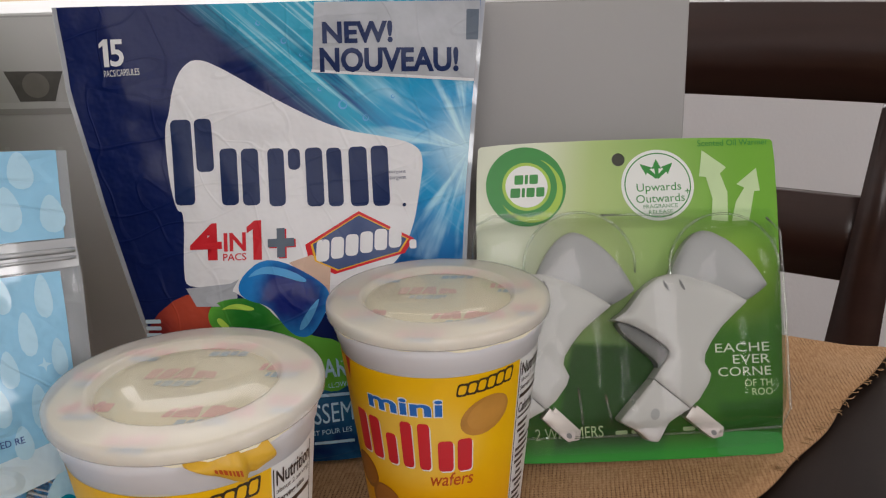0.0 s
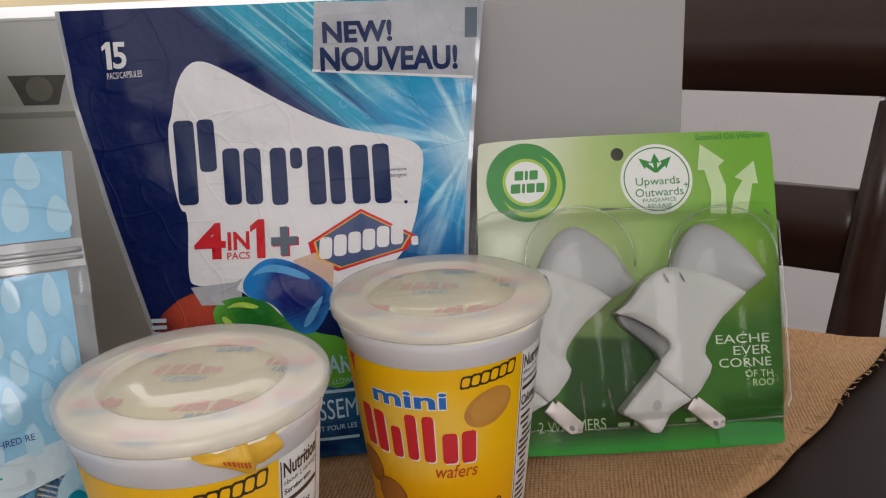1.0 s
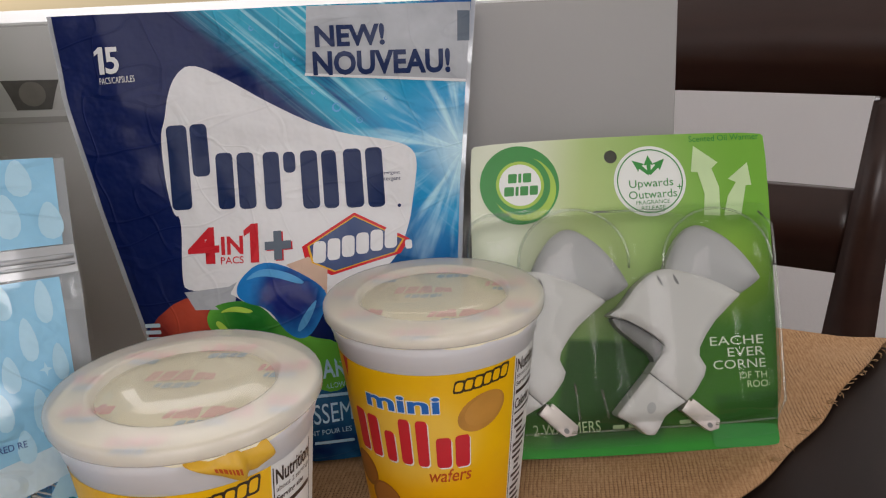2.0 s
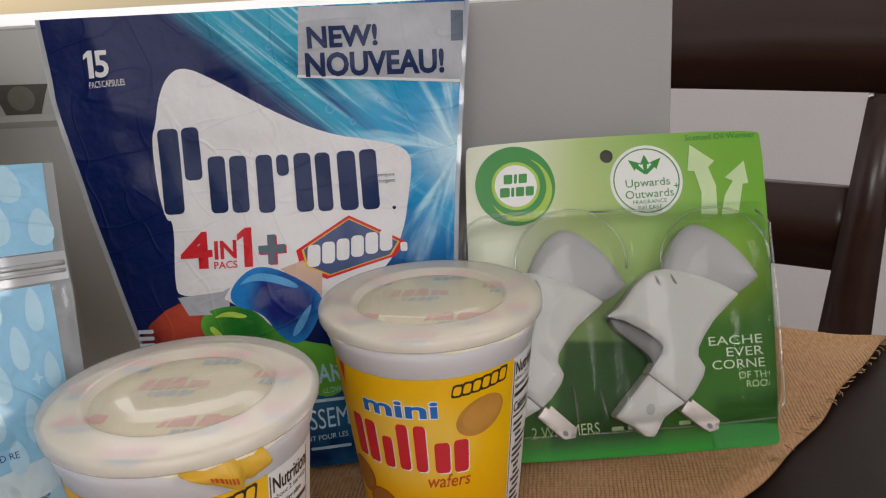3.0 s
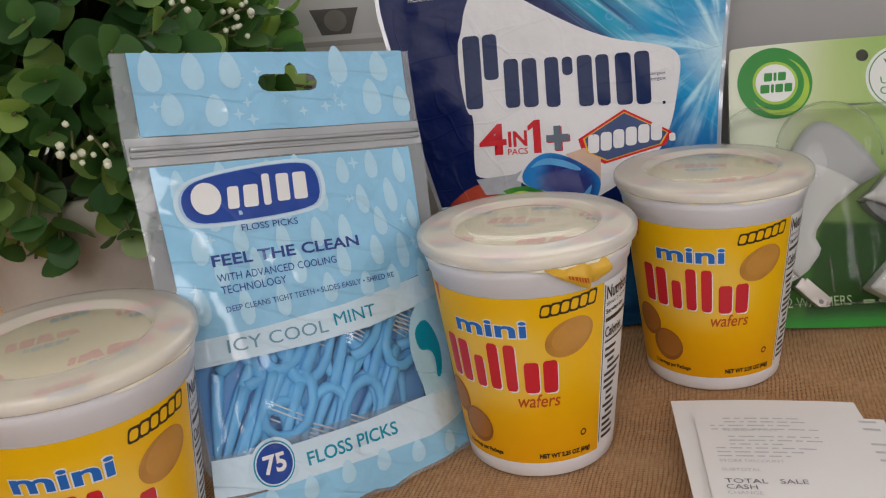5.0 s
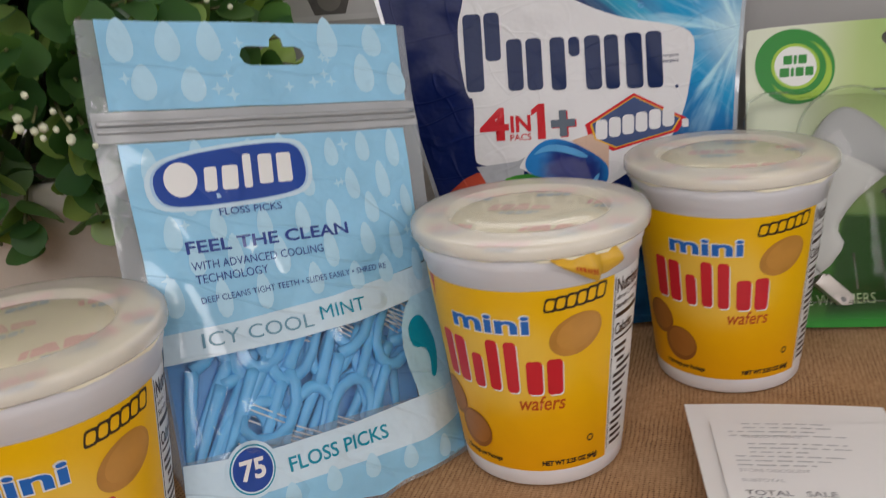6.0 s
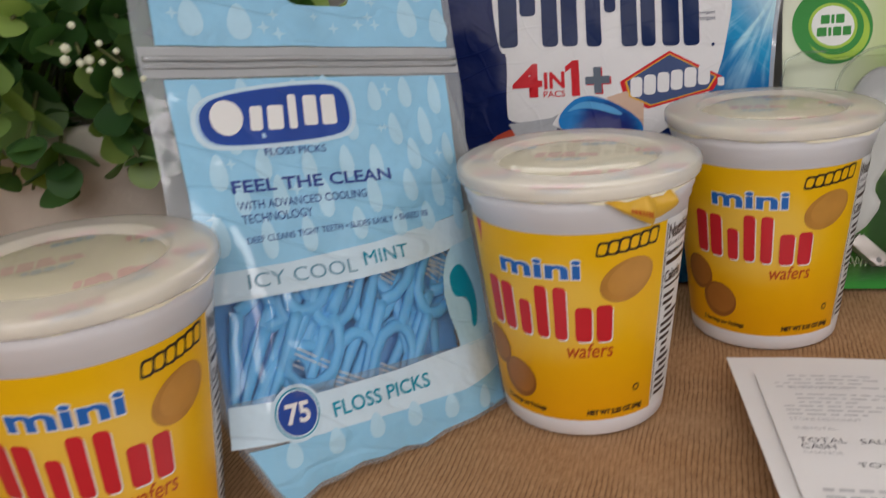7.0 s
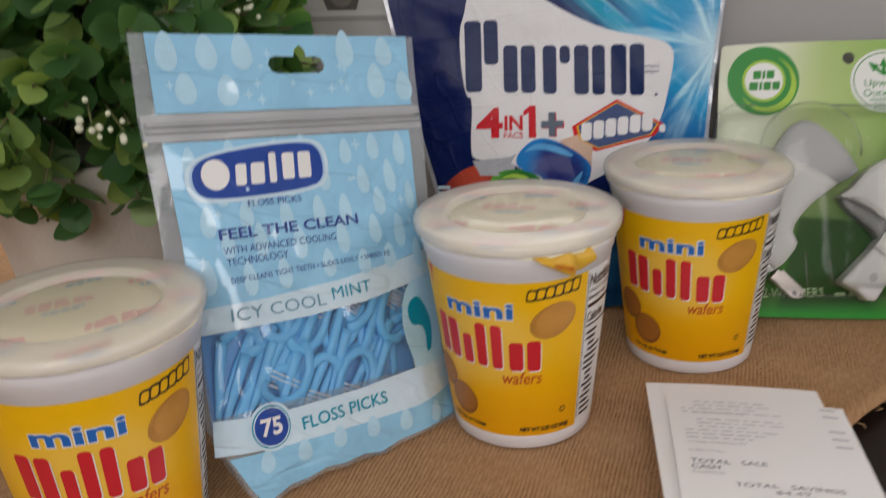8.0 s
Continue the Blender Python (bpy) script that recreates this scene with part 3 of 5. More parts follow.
# ---- room ----
def room():
    x0, x1, y0, y1, z0, z1 = (ROOM[k] for k in ("x0", "x1", "y0", "y1", "z0", "z1"))
    t = 0.15
    tagged(part("floor", box_bm(x0 - t, x1 + t, y0 - t, y1 + t, z0 - 0.1, z0), M_FLOOR, smooth=False), "dark wood plank floor", "floor", kind="structure")
    tagged(part("ceiling", box_bm(x0 - t, x1 + t, y0 - t, y1 + t, z1, z1 + 0.1), M_CEIL, smooth=False), "plain white ceiling", "ceiling", kind="structure")
    tagged(part("wall_west", box_bm(x0 - t, x0, y0, y1, z0, z1), M_WALL, smooth=False), "white painted plaster wall", "wall", kind="structure")

    def pierced(name, boxes):
        bm = bmesh.new()
        for b in boxes:
            me = mesh_of(box_bm(*b), "tmp")
            bm.from_mesh(me)
            bpy.data.meshes.remove(me)
        tagged(part(name, bm, M_WALL, smooth=False), "white painted plaster wall with a window opening", "wall", kind="structure")

    # East opening added for the fill lamp; no window is known there.
    wy0, wy1, wz0, wz1 = -1.05, -0.45, 0.55, 1.35
    pierced("wall_east", [(x1, x1 + t, y0, wy0, z0, z1), (x1, x1 + t, wy1, y1, z0, z1), (x1, x1 + t, wy0, wy1, z0, wz0), (x1, x1 + t, wy0, wy1, wz1, z1)])
    vx0, vx1, vz0, vz1 = -1.0, 0.5, 0.12, 1.48
    pierced("wall_north", [(x0 - t, vx0, y1, y1 + t, z0, z1), (vx1, x1 + t, y1, y1 + t, z0, z1), (vx0, vx1, y1, y1 + t, z0, vz0), (vx0, vx1, y1, y1 + t, vz1, z1)])
    # South opening likewise added for the frontal fill lamp.
    ux0, ux1, uz0, uz1 = -0.56, 0.76, 0.65, 1.55
    pierced("wall_south", [(x0 - t, ux0, y0 - t, y0, z0, z1), (ux1, x1 + t, y0 - t, y0, z0, z1), (ux0, ux1, y0 - t, y0, z0, uz0), (ux0, ux1, y0 - t, y0, uz1, z1)])
    for name, cx, cy, w, turn, za, zb in (("window_3", (ux0 + ux1) / 2, y0 - t / 2, ux1 - ux0, 0, uz0, uz1), ("window_1", x1 + t / 2, (wy0 + wy1) / 2, wy1 - wy0, 90, wz0, wz1), ("window_2", (vx0 + vx1) / 2, y1 + t / 2, vx1 - vx0, 0, vz0, vz1)):
        win = thing(name, pose(cx, cy, za, 0, 0, turn), "white framed window with a middle bar, set round a lamp", "window", kind="structure")
        h = zb - za
        for a, b, c, d in ((-w / 2, -w / 2 + 0.05, 0, h), (w / 2 - 0.05, w / 2, 0, h), (-w / 2 + 0.05, w / 2 - 0.05, 0, 0.05), (-w / 2 + 0.05, w / 2 - 0.05, h - 0.05, h), (-0.02, 0.02, 0.05, h - 0.05)):
            part("window_frame", box_bm(a, b, -0.03, 0.03, c, d, 0.004), M_FRAME, win)


room()


# ---- table, runner, chair ----
E1, E2 = Vector((0.896, -0.444, 0)), Vector((0.444, 0.896, 0))
END = Vector((0.295, 0.618, 0))


def table():
    m = Matrix.Translation(END + Vector((0, 0, -0.004))) @ Matrix((E1, E2, Vector((0, 0, 1)))).transposed().to_4x4()
    t = thing("dining_table", m, "dark espresso wooden dining table under a burlap runner", "table")
    part("tabletop", box_bm(-0.72, 0.34, -1.55, 0, -0.035, 0, 0.006), M_TABLE, t)
    part("apron", box_bm(-0.66, 0.28, -1.49, -0.06, -0.12, -0.036, 0.003), M_DARKWOOD, t)
    for x in (-0.62, 0.24):
        for y in (-1.45, -0.1):
            part("leg", box_bm(x - 0.035, x + 0.035, y - 0.035, y + 0.035, -0.752, -0.121, 0.004), M_DARKWOOD, t)


table()


def runner():
    """Burlap strip over the table, its far end hanging over the table's edge."""
    side = Vector((0.28, 0.338, 0)).normalized()
    corner = Vector((0.324, 0.6, 0))
    bm = bmesh.new()
    nx, ny = 66, 120
    grid = []
    for j in range(ny + 1):
        row = []
        back = -0.06 + j / ny * 1.1
        for i in range(nx + 1):
            a = i / nx * 0.66
            wob = 0.0018 * math.sin(back * 31) + 0.0012 * math.sin(back * 83 + 1)
            drop = max(0.0, -back)
            p = corner - E1 * (a + (wob if i == 0 else 0)) - side * max(back, 0)
            p = p + E2 * min(drop, 0.004)
            z = 0.0006 * noise.noise(Vector((p.x * 14, p.y * 14, 0))) - 0.0006 - max(0, drop - 0.002)
            lift = 0.004 * math.exp(-(a / 0.02) ** 2) * (0.5 + 0.5 * math.sin(back * 19 + 2)) if back > 0 else 0
            row.append(bm.verts.new((p.x, p.y, z + lift)))
        grid.append(row)
    for j in range(ny):
        for i in range(nx):
            bm.faces.new((grid[j][i], grid[j + 1][i], grid[j + 1][i + 1], grid[j][i + 1]))
    bmesh.ops.recalc_face_normals(bm, faces=bm.faces[:])
    if sum(f.normal.z for f in bm.faces) < 0:
        bmesh.ops.reverse_faces(bm, faces=bm.faces[:])
    turn = Matrix((E1, E2, Vector((0, 0, 1)))).to_4x4()
    bmesh.ops.transform(bm, matrix=turn, verts=bm.verts[:])
    run = thing("table_runner", turn.inverted(), "natural brown burlap table runner with a raw edge", "table runner")
    ob = part("cloth", bm, M_BURLAP, run)
    rnd = random.Random(6)
    threads = bmesh.new()
    for k in range(110):
        q = 0.004 + 0.62 * rnd.random()
        a = turn @ (corner - side * q)
        d = turn @ (E1 + side * rnd.uniform(-0.9, 0.9)).normalized()
        ln = rnd.uniform(0.0008, 0.003)
        me = mesh_of(tube([a - d * 0.003 + Vector((0, 0, 0.0006)), a + d * ln * 0.6 + Vector((0, 0, rnd.uniform(0, 0.001))), a + d * ln + Vector((0, 0, rnd.uniform(-0.002, 0.002)))], 0.0003, 4), "tmp")
        threads.from_mesh(me)
        bpy.data.meshes.remove(me)
    tagged(part("fringe", threads, M_THREAD, run), kind="stuff")
    md = ob.modifiers.new("thickness", "SOLIDIFY")
    md.thickness, md.offset = 0.0016, -1


runner()


def chair():
    """Ladder-back chair pushed up to the table's end."""
    d = Vector((0.91, -0.415, 0)).normalized()
    back = Vector((-d.y, d.x, 0))
    p0 = Vector((0.362, 0.735, -0.755))
    m = Matrix.Translation(p0) @ Matrix((d, back, Vector((0, 0, 1)))).transposed().to_4x4()
    c = thing("dining_chair", m, "dark espresso wooden ladder-back dining chair at the table", "chair")
    w = 0.43

    for x, k in ((0.0, 1), (-w, -1)):
        bm = bmesh.new()
        rings = []
        for z, cx, half in ((0, -0.02, 0.02), (0.45, -0.02, 0.021), (0.656, -0.012, 0.0215), (0.77, -0.0035, 0.0165), (0.874, 0.004, 0.0125)):
            rings.append([bm.verts.new((x + k * cx + a * half, 0.07 + b * 0.016 + (0.03 if b > 0 else 0), z)) for a, b in ((-1, -1), (1, -1), (1, 1), (-1, 1))])
        for a, b in zip(rings, rings[1:]):
            for q in range(4):
                bm.faces.new((a[q], a[(q + 1) % 4], b[(q + 1) % 4], b[q]))
        bm.faces.new(rings[0][::-1]), bm.faces.new(rings[-1])
        bmesh.ops.bevel(bm, geom=[e for e in bm.edges], offset=0.004, segments=2, affect="EDGES")
        part("post", bm, M_DARKWOOD, c)
    for z0, z1, out in ((0.8745, 0.951, 0.03), (0.724, 0.7955, -0.006), (0.575, 0.645, -0.02)):
        bm = bmesh.new()
        n = 20
        cols = []
        for i in range(n + 1):
            x = -w - out + (w + 2 * out) * i / n
            sag = 0.014 * (1 - (2 * i / n - 1) ** 2)
            cols.append([bm.verts.new((x, 0.07 + sag + b, z)) for z, b in ((z0, -0.009), (z1, -0.006), (z1, 0.012), (z0, 0.009))])
        for a, b in zip(cols, cols[1:]):
            for q in range(4):
                bm.faces.new((a[q], b[q], b[(q + 1) % 4], a[(q + 1) % 4]))
        bm.faces.new(cols[0]), bm.faces.new(cols[-1][::-1])
        bmesh.ops.recalc_face_normals(bm, faces=bm.faces[:])
        bmesh.ops.bevel(bm, geom=[e for e in bm.edges if e.calc_face_angle(0) > 0.8], offset=0.003, segments=2, affect="EDGES")
        part("slat", bm, M_DARKWOOD, c)
    part("seat", box_bm(-w - 0.01, 0.01, -0.42, 0.0, 0.42, 0.455, 0.01), M_DARKWOOD, c)
    for x in (-w + 0.01, -0.01):
        part("leg", box_bm(x - 0.018, x + 0.018, -0.4, -0.364, 0, 0.419, 0.004), M_DARKWOOD, c)


chair()


# ---- grey box behind the goods ----
def carton():
    u = Vector((1, -0.06, 0)).normalized()
    o = Vector((-0.06, 0.5656, 0.0))
    m = axes(o, u, (0, 0, 1))
    b = thing("carton", m, "grey printed cardboard box showing wall shelves, standing upright", "box")
    x0, x1, h = -0.32, 0.2355, 0.219
    part("body", box_bm(x0, x1, 0, h, -0.16, 0, 0.0012), M_BOX, b)
    part("lid_panel", box_bm(x0 + 0.001, x1 - 0.001, h, h + 0.0012, -0.159, -0.001), M_BOX_TOP, b, "white top panel", smooth=False)
    part("tape", box_bm(x0 + 0.001, -0.275, h + 0.0012, h + 0.002, -0.159, -0.002), M_BOX_TAN, b, "tan packing tape", smooth=False)

    def face(x, y, off):
        return Vector((x * MM, y * MM, off))

    rows = [("printed_shelf", [(-320, 168), (-60, 168), (-60, 171.5), (-320, 171.5)], M_BOX_LIGHT), ("printed_shelf", [(-320, 164.5), (-60, 164.5), (-60, 168), (-320, 168)], M_BOX_DARK),
            ("printed_bowl", [(-138, 189), (-103, 188.5), (-106, 182), (-110, 172), (-131, 172), (-134, 180)], M_BOWL),
            ("printed_candle", ellipse(-120, 181, 8, 7), M_BOWL_LIGHT),
            ("printed_planter", [(-195, 190), (-176, 190), (-179, 172), (-192, 172)], M_BOX_LIGHT),
            ("printed_planter", [(-176, 206), (-168, 196), (-170, 172), (-178, 172), (-176, 190)], M_BOX_DARK)]
    # Paler backing print: its lighter grey offsets the shade behind bag and plant.
    sheet("lightened_wall_print", [(-319, 1), (-55, 1), (-55, 218), (-319, 218)], face, 0.00015, M_BOX_LIGHTENED, b, "grey picture of a wall with shelves, lightened against shade")
    for name, pts, ma in rows:
        sheet(name, pts, face, 0.0004 if "candle" not in name else 0.0006, ma, b)
    bush = []
    rnd = random.Random(4)
    for i in range(40):
        a = 2 * math.pi * i / 40
        r = 1 + 0.35 * rnd.random()
        bush.append((-187 + 13 * r * math.cos(a), 199 + 9 * r * math.sin(a)))
    sheet("printed_bush", bush, face, 0.0006, M_BOWL, b)
    for k in range(5):
        cx = -112 - 32 * k
        sheet("printed_bar", [(cx - 1.5, 30), (cx + 1.5, 30), (cx + 1.5, 146), (cx - 1.5, 146)], face, 0.0005, M_BOX_LIGHT, b)
    for k in range(4):
        for q in (53, 107):
            cx = -112 - 32 * k
            sheet("printed_pane", [(cx - 29, q - 51), (cx - 3, q - 51), (cx - 3, q - 3), (cx - 29, q - 3)], face, 0.0003, M_BOX_DARK, b)
            sheet("printed_rail", [(cx - 30.5, q - 1.5), (cx - 1.5, q - 1.5), (cx - 1.5, q + 1.5), (cx - 30.5, q + 1.5)], face, 0.0005, M_BOX_LIGHT, b)


carton()


def one(x0, x1, y0, y1):
    """The outline of a bold numeral one."""
    w, h = x1 - x0, y1 - y0
    return [(x0 + 0.42 * w, y0), (x1, y0), (x1, y1), (x0 + 0.55 * w, y1), (x0, y1 - 0.16 * h), (x0, y1 - 0.32 * h), (x0 + 0.42 * w, y1 - 0.22 * h)]


# ---- detergent pouch ----
def pouch():
    m = axes((-0.0294, 0.4750, 0.0011), (0.9937, 0.1121, 0), (-0.0235, 0.2084, 0.9778))
    po = thing("detergent_pouch", m, "glossy navy and cyan stand-up pouch of detergent capsules", "pouch")

    def surf(x, y, off):
        b = -4 + 17 * math.exp(-((x - 4) / 52) ** 2 - ((y - 72) / 50) ** 2) + 8 * math.exp(-((y - 12) / 22) ** 2 - ((x - 10) / 60) ** 2)
        n1 = noise.noise(Vector((x * 0.02, y * 0.03, 3)))
        n2 = noise.noise(Vector((x * 0.06 + y * 0.03, y * 0.05 - x * 0.02, 7)))
        edge = max(0.0, min(1.0, (abs(x) - 70) / 30))
        b += 2.2 * n1 + 0.9 * n2 + 1.2 * edge * noise.noise(Vector((0.3, y * 0.07, 1 if x > 0 else 5)))
        return Vector((x, y, b + off)) * MM

    def hem(y, s):
        lo = (-57, -69, -86, -98, -101.5) if s < 0 else (84, 90, 96, 102.5, 108)
        ys = (0, 68, 133, 189, 231)
        for k in range(4):
            if y <= ys[k + 1] or k == 3:
                t = (y - ys[k]) / (ys[k + 1] - ys[k])
                return lo[k] + t * (lo[k + 1] - lo[k])

    ys = [2 + i * 228 / 24 for i in range(25)]
    left = [(hem(y, -1), y) for y in ys]
    right = [(hem(y, 1), y - 2.5 * (y / 230)) for y in ys]
    outline = right + left[::-1]
    foot = [(hem(0, -1) + i * (hem(0, 1) - hem(0, -1)) / 14, -0.5 + 2.5 * (2 * i / 14 - 1) ** 2) for i in range(1, 14)]
    outline = right + left[::-1] + foot
    front = sheet("front_film", outline, surf, 0, M_POUCH, po, cut=5)
    bm = flat_bm(outline, (), 12)
    for v in bm.verts:
        d = min(1, inside_depth(v.co.x, v.co.y, outline) / 40)
        v.co.z = -6 - 22 * d * max(0, 1 - v.co.y / 200)
        v.co *= MM
    part("back_film", bm, M_POUCH_NAVY, po)
    for s, pts in ((-1, left), (1, right)):
        strip = [(x - s * 1.9, y) for x, y in pts] + [(x + s * 0.4, y) for x, y in pts[::-1]]
        sheet("side_seam", strip, surf, 0.35, M_POUCH_EDGE, po, "pale heat-sealed seam", cut=8)
    cap = smooth_poly([(-50, 177), (-48, 188), (-43, 199), (-35, 204), (-21, 197), (5, 180), (32, 166), (57, 161), (70, 157), (74, 150), (71, 134), (67, 115), (56, 95), (14, 72), (-3, 73), (-24, 92), (-46, 91), (-48, 98), (-46, 129), (-50, 129), (-53, 150), (-53, 170)], 2)
    sheet("capsule_print", cap, surf, 0.25, M_POUCH_WHITE, po, "white detergent cap print", cut=6)
    # wordmark in plain bars
    for x0, x1, y0, y1 in ((-50, -40, 132, 174), (-38.5, -30, 148, 174), (-27, -18.5, 131, 159), (-16.5, -8, 130.5, 158.5), (-3.5, 4.5, 129.5, 158), (6.5, 12.5, 147, 157.5), (15, 23.5, 128.5, 157.5), (25.5, 33, 128, 157), (36.5, 45.5, 127.5, 157), (47.5, 56, 127, 157)):
        pts = rbar(x0, x1, y0, y1, 2.4)
        sheet("wordmark_bar", pts, surf, 0.55, M_POUCH_NAVY, po, cut=6)
    words("4", (-44, -28, 104.5, 122.5), surf, 0.55, M_POUCH_RED, po, bold=0.03)
    words("IN", (-27, -16, 108.5, 117.5), surf, 0.55, M_POUCH_RED, po, bold=0.03)
    sheet("lettering", one(-15.5, -8.2, 104, 123), surf, 0.55, M_POUCH_RED, po)
    words("PACS", (-27.5, -16, 104, 107.5), surf, 0.55, M_POUCH_RED, po, bold=0.01)
    cx, cy = 1.3, 111.7
    plus = [(cx - 2, cy - 7), (cx + 2, cy - 7), (cx + 2, cy - 2), (cx + 6.5, cy - 2), (cx + 6.5, cy + 2), (cx + 2, cy + 2), (cx + 2, cy + 7), (cx - 2, cy + 7), (cx - 2, cy + 2), (cx - 6.5, cy + 2), (cx - 6.5, cy - 2), (cx - 2, cy - 2)]
    sheet("plus_print", [(x + 0.7, y - 0.5) for x, y in plus], surf, 0.45, M_POUCH_RED, po)
    sheet("plus_print", plus, surf, 0.6, M_POUCH_SLATE, po)
    hexa = [(13, 110), (40, 125), (67, 110), (62, 103), (27, 95), (15, 101)]
    ctr = (40, 110)
    for k, ma, off in ((1.0, M_POUCH_RED, 0.5), (0.9, M_POUCH_GOLD, 0.65), (0.86, M_POUCH_HEX, 0.8)):
        sheet("badge_print", [(ctr[0] + (x - ctr[0]) * k, ctr[1] + (y - ctr[1]) * k) for x, y in hexa], surf, off, ma, po, cut=6)
    for i in range(6):
        x = 18 + i * 7.2
        lift = i * 0.9
        sheet("badge_bar", rbar(x, x + 6.3, 101.5 + lift, 112 + lift, 2, 0.8), surf, 1.0, M_POUCH_WHITE, po, cut=6)
    sheet("badge_bar", rbar(64.5, 68, 105, 109.5, 1), surf, 1.0, M_POUCH_WHITE, po)
    # printed capsules
    sheet("printed_capsule", smooth_poly([(-70, 62), (-66, 76), (-50, 88), (-38, 88), (-34, 80), (-34, 66)], 1), surf, 0.4, M_POUCH_POD_RED, po, "red capsule print", cut=6)
    sheet("printed_capsule", [(-47, 91), (-24, 93), (-10, 100), (-24, 82), (-42, 82)], surf, 0.45, M_POUCH_SILVER, po)
    sheet("printed_capsule", smooth_poly([(-37, 78), (-33, 84), (-19, 86.5), (-8, 83), (0, 73), (14, 66), (30, 62), (34, 40), (20, 34), (6, 49), (-26, 68), (-35, 71)], 2), surf, 0.6, M_POUCH_POD_GREEN, po, "green capsule print", cut=6)
    sheet("printed_glint", smooth_poly([(-31, 80), (-22, 84), (-12, 81), (-14, 79.5), (-24, 81)], 2), surf, 0.75, M_POUCH_POD_LIME, po)
    sheet("printed_glint", smooth_poly([(-33, 75), (-30, 77), (-24, 70), (-26, 68.5)], 2), surf, 0.75, M_POUCH_POD_LIME, po)
    sheet("printed_capsule", [(5, 102), (16, 105), (25, 98), (24, 86)], surf, 0.55, M_POUCH_CREAM, po, cut=6)
    sheet("printed_capsule", smooth_poly([(-21, 90), (-18, 97), (-8, 104.5), (5, 102), (22, 91), (25, 83), (16, 67), (9, 65), (2, 70), (-5, 82), (-17, 85)], 2), surf, 0.75, M_POUCH_POD_BLUE, po, "blue capsule print", cut=6)
    sheet("printed_glint", smooth_poly([(-17, 95), (-8, 101.5), (5, 99), (14, 93.5), (12, 92), (0, 96.5), (-9, 97.5)], 2), surf, 0.9, M_POUCH_POD_SHINE, po)
    sheet("printed_glint", smooth_poly([(8, 68), (14, 72), (20, 85), (16, 82), (10, 74)], 2), surf, 0.9, M_POUCH_POD_SHINE, po)
    # banner
    ban = [(24, 228), (105.5, 226), (102.5, 187.5), (21, 195.5)]
    sheet("banner_print", ban, surf, 0.3, M_POUCH_SILVER, po, "silver banner print", cut=6)
    sheet("banner_patch", [(98.5, 222), (104.8, 221.8), (103.6, 207), (97.6, 207.2)], surf, 0.42, M_POUCH_SLATE, po, cut=6)
    sheet("banner_edge", [(20.5, 194.5), (102.5, 186.6), (102.6, 188), (20.7, 195.8)], surf, 0.45, M_POUCH_WHITE, po, cut=6)
    words("NEW!", (27, 61.5, 207.5, 218.2), surf, 0.55, M_POUCH_NAVY, po, bold=0.036, turn=-1, cut=8)
    words("NOUVEAU!", (25, 93.5, 193, 205), surf, 0.55, M_POUCH_NAVY, po, bold=0.036, turn=-2, cut=8)
    sheet("lettering", one(-81, -76.6, 200.8, 214), surf, 0.5, M_POUCH_WHITE, po)
    words("5", (-76, -69.3, 200.8, 213.8), surf, 0.5, M_POUCH_WHITE, po, bold=0.02)
    words("PACS/CAPSULES", (-79.5, -62.5, 196.2, 199.4), surf, 0.5, M_POUCH_WHITE, po, turn=2)
    words("detergent", (53.5, 64.5, 142.5, 144.7), surf, 0.5, M_POUCH_NAVY, po, turn=-1)
    words("d\u00e9tergent", (53.5, 64.5, 139.3, 141.9), surf, 0.5, M_POUCH_NAVY, po, turn=-1)
    sheet("dot_print", ellipse(63, 127, 0.9, 0.9), surf, 0.5, M_POUCH_NAVY, po)
    for text, box, bold in (("AR", (18.6, 30.3, 43.5, 53.5), 0.02), ("ALLOWE", (18.2, 31, 38, 40.8), 0.0), ("ISSEM", (10.6, 32, 20.6, 30.4), 0.0), ("ANT POUR LES", (8, 31, 14.8, 17.4), 0.0)):
        words(text, box, surf, 0.6, M_BAG_PALE, po, bold=bold, turn=2, cut=6)
    for y in (33.5, 9.5):
        sheet("small_print", rbar(12, 32, y, y + 1.6), surf, 0.5, M_BAG_PALE, po, cut=6)
    for y in (74, 70.5, 67):
        sheet("small_print", rbar(-69, -61, y, y + 2), surf, 0.6, M_BAG_WHITE, po)
    for x, y, r in ((35, 178, 2.3), (46, 171, 1.6), (8, 210, 1.5), (-4, 219, 1.2), (24, 186, 1.0), (16, 203, 0.9), (60, 181, 1.0)):
        sheet("printed_bubble", ellipse(x, y, r, r, n=16), surf, 0.4, M_POUCH_POD_SHINE, po, holes=[ellipse(x + 0.2, y + 0.2, r * 0.7, r * 0.7, n=16)])


pouch()


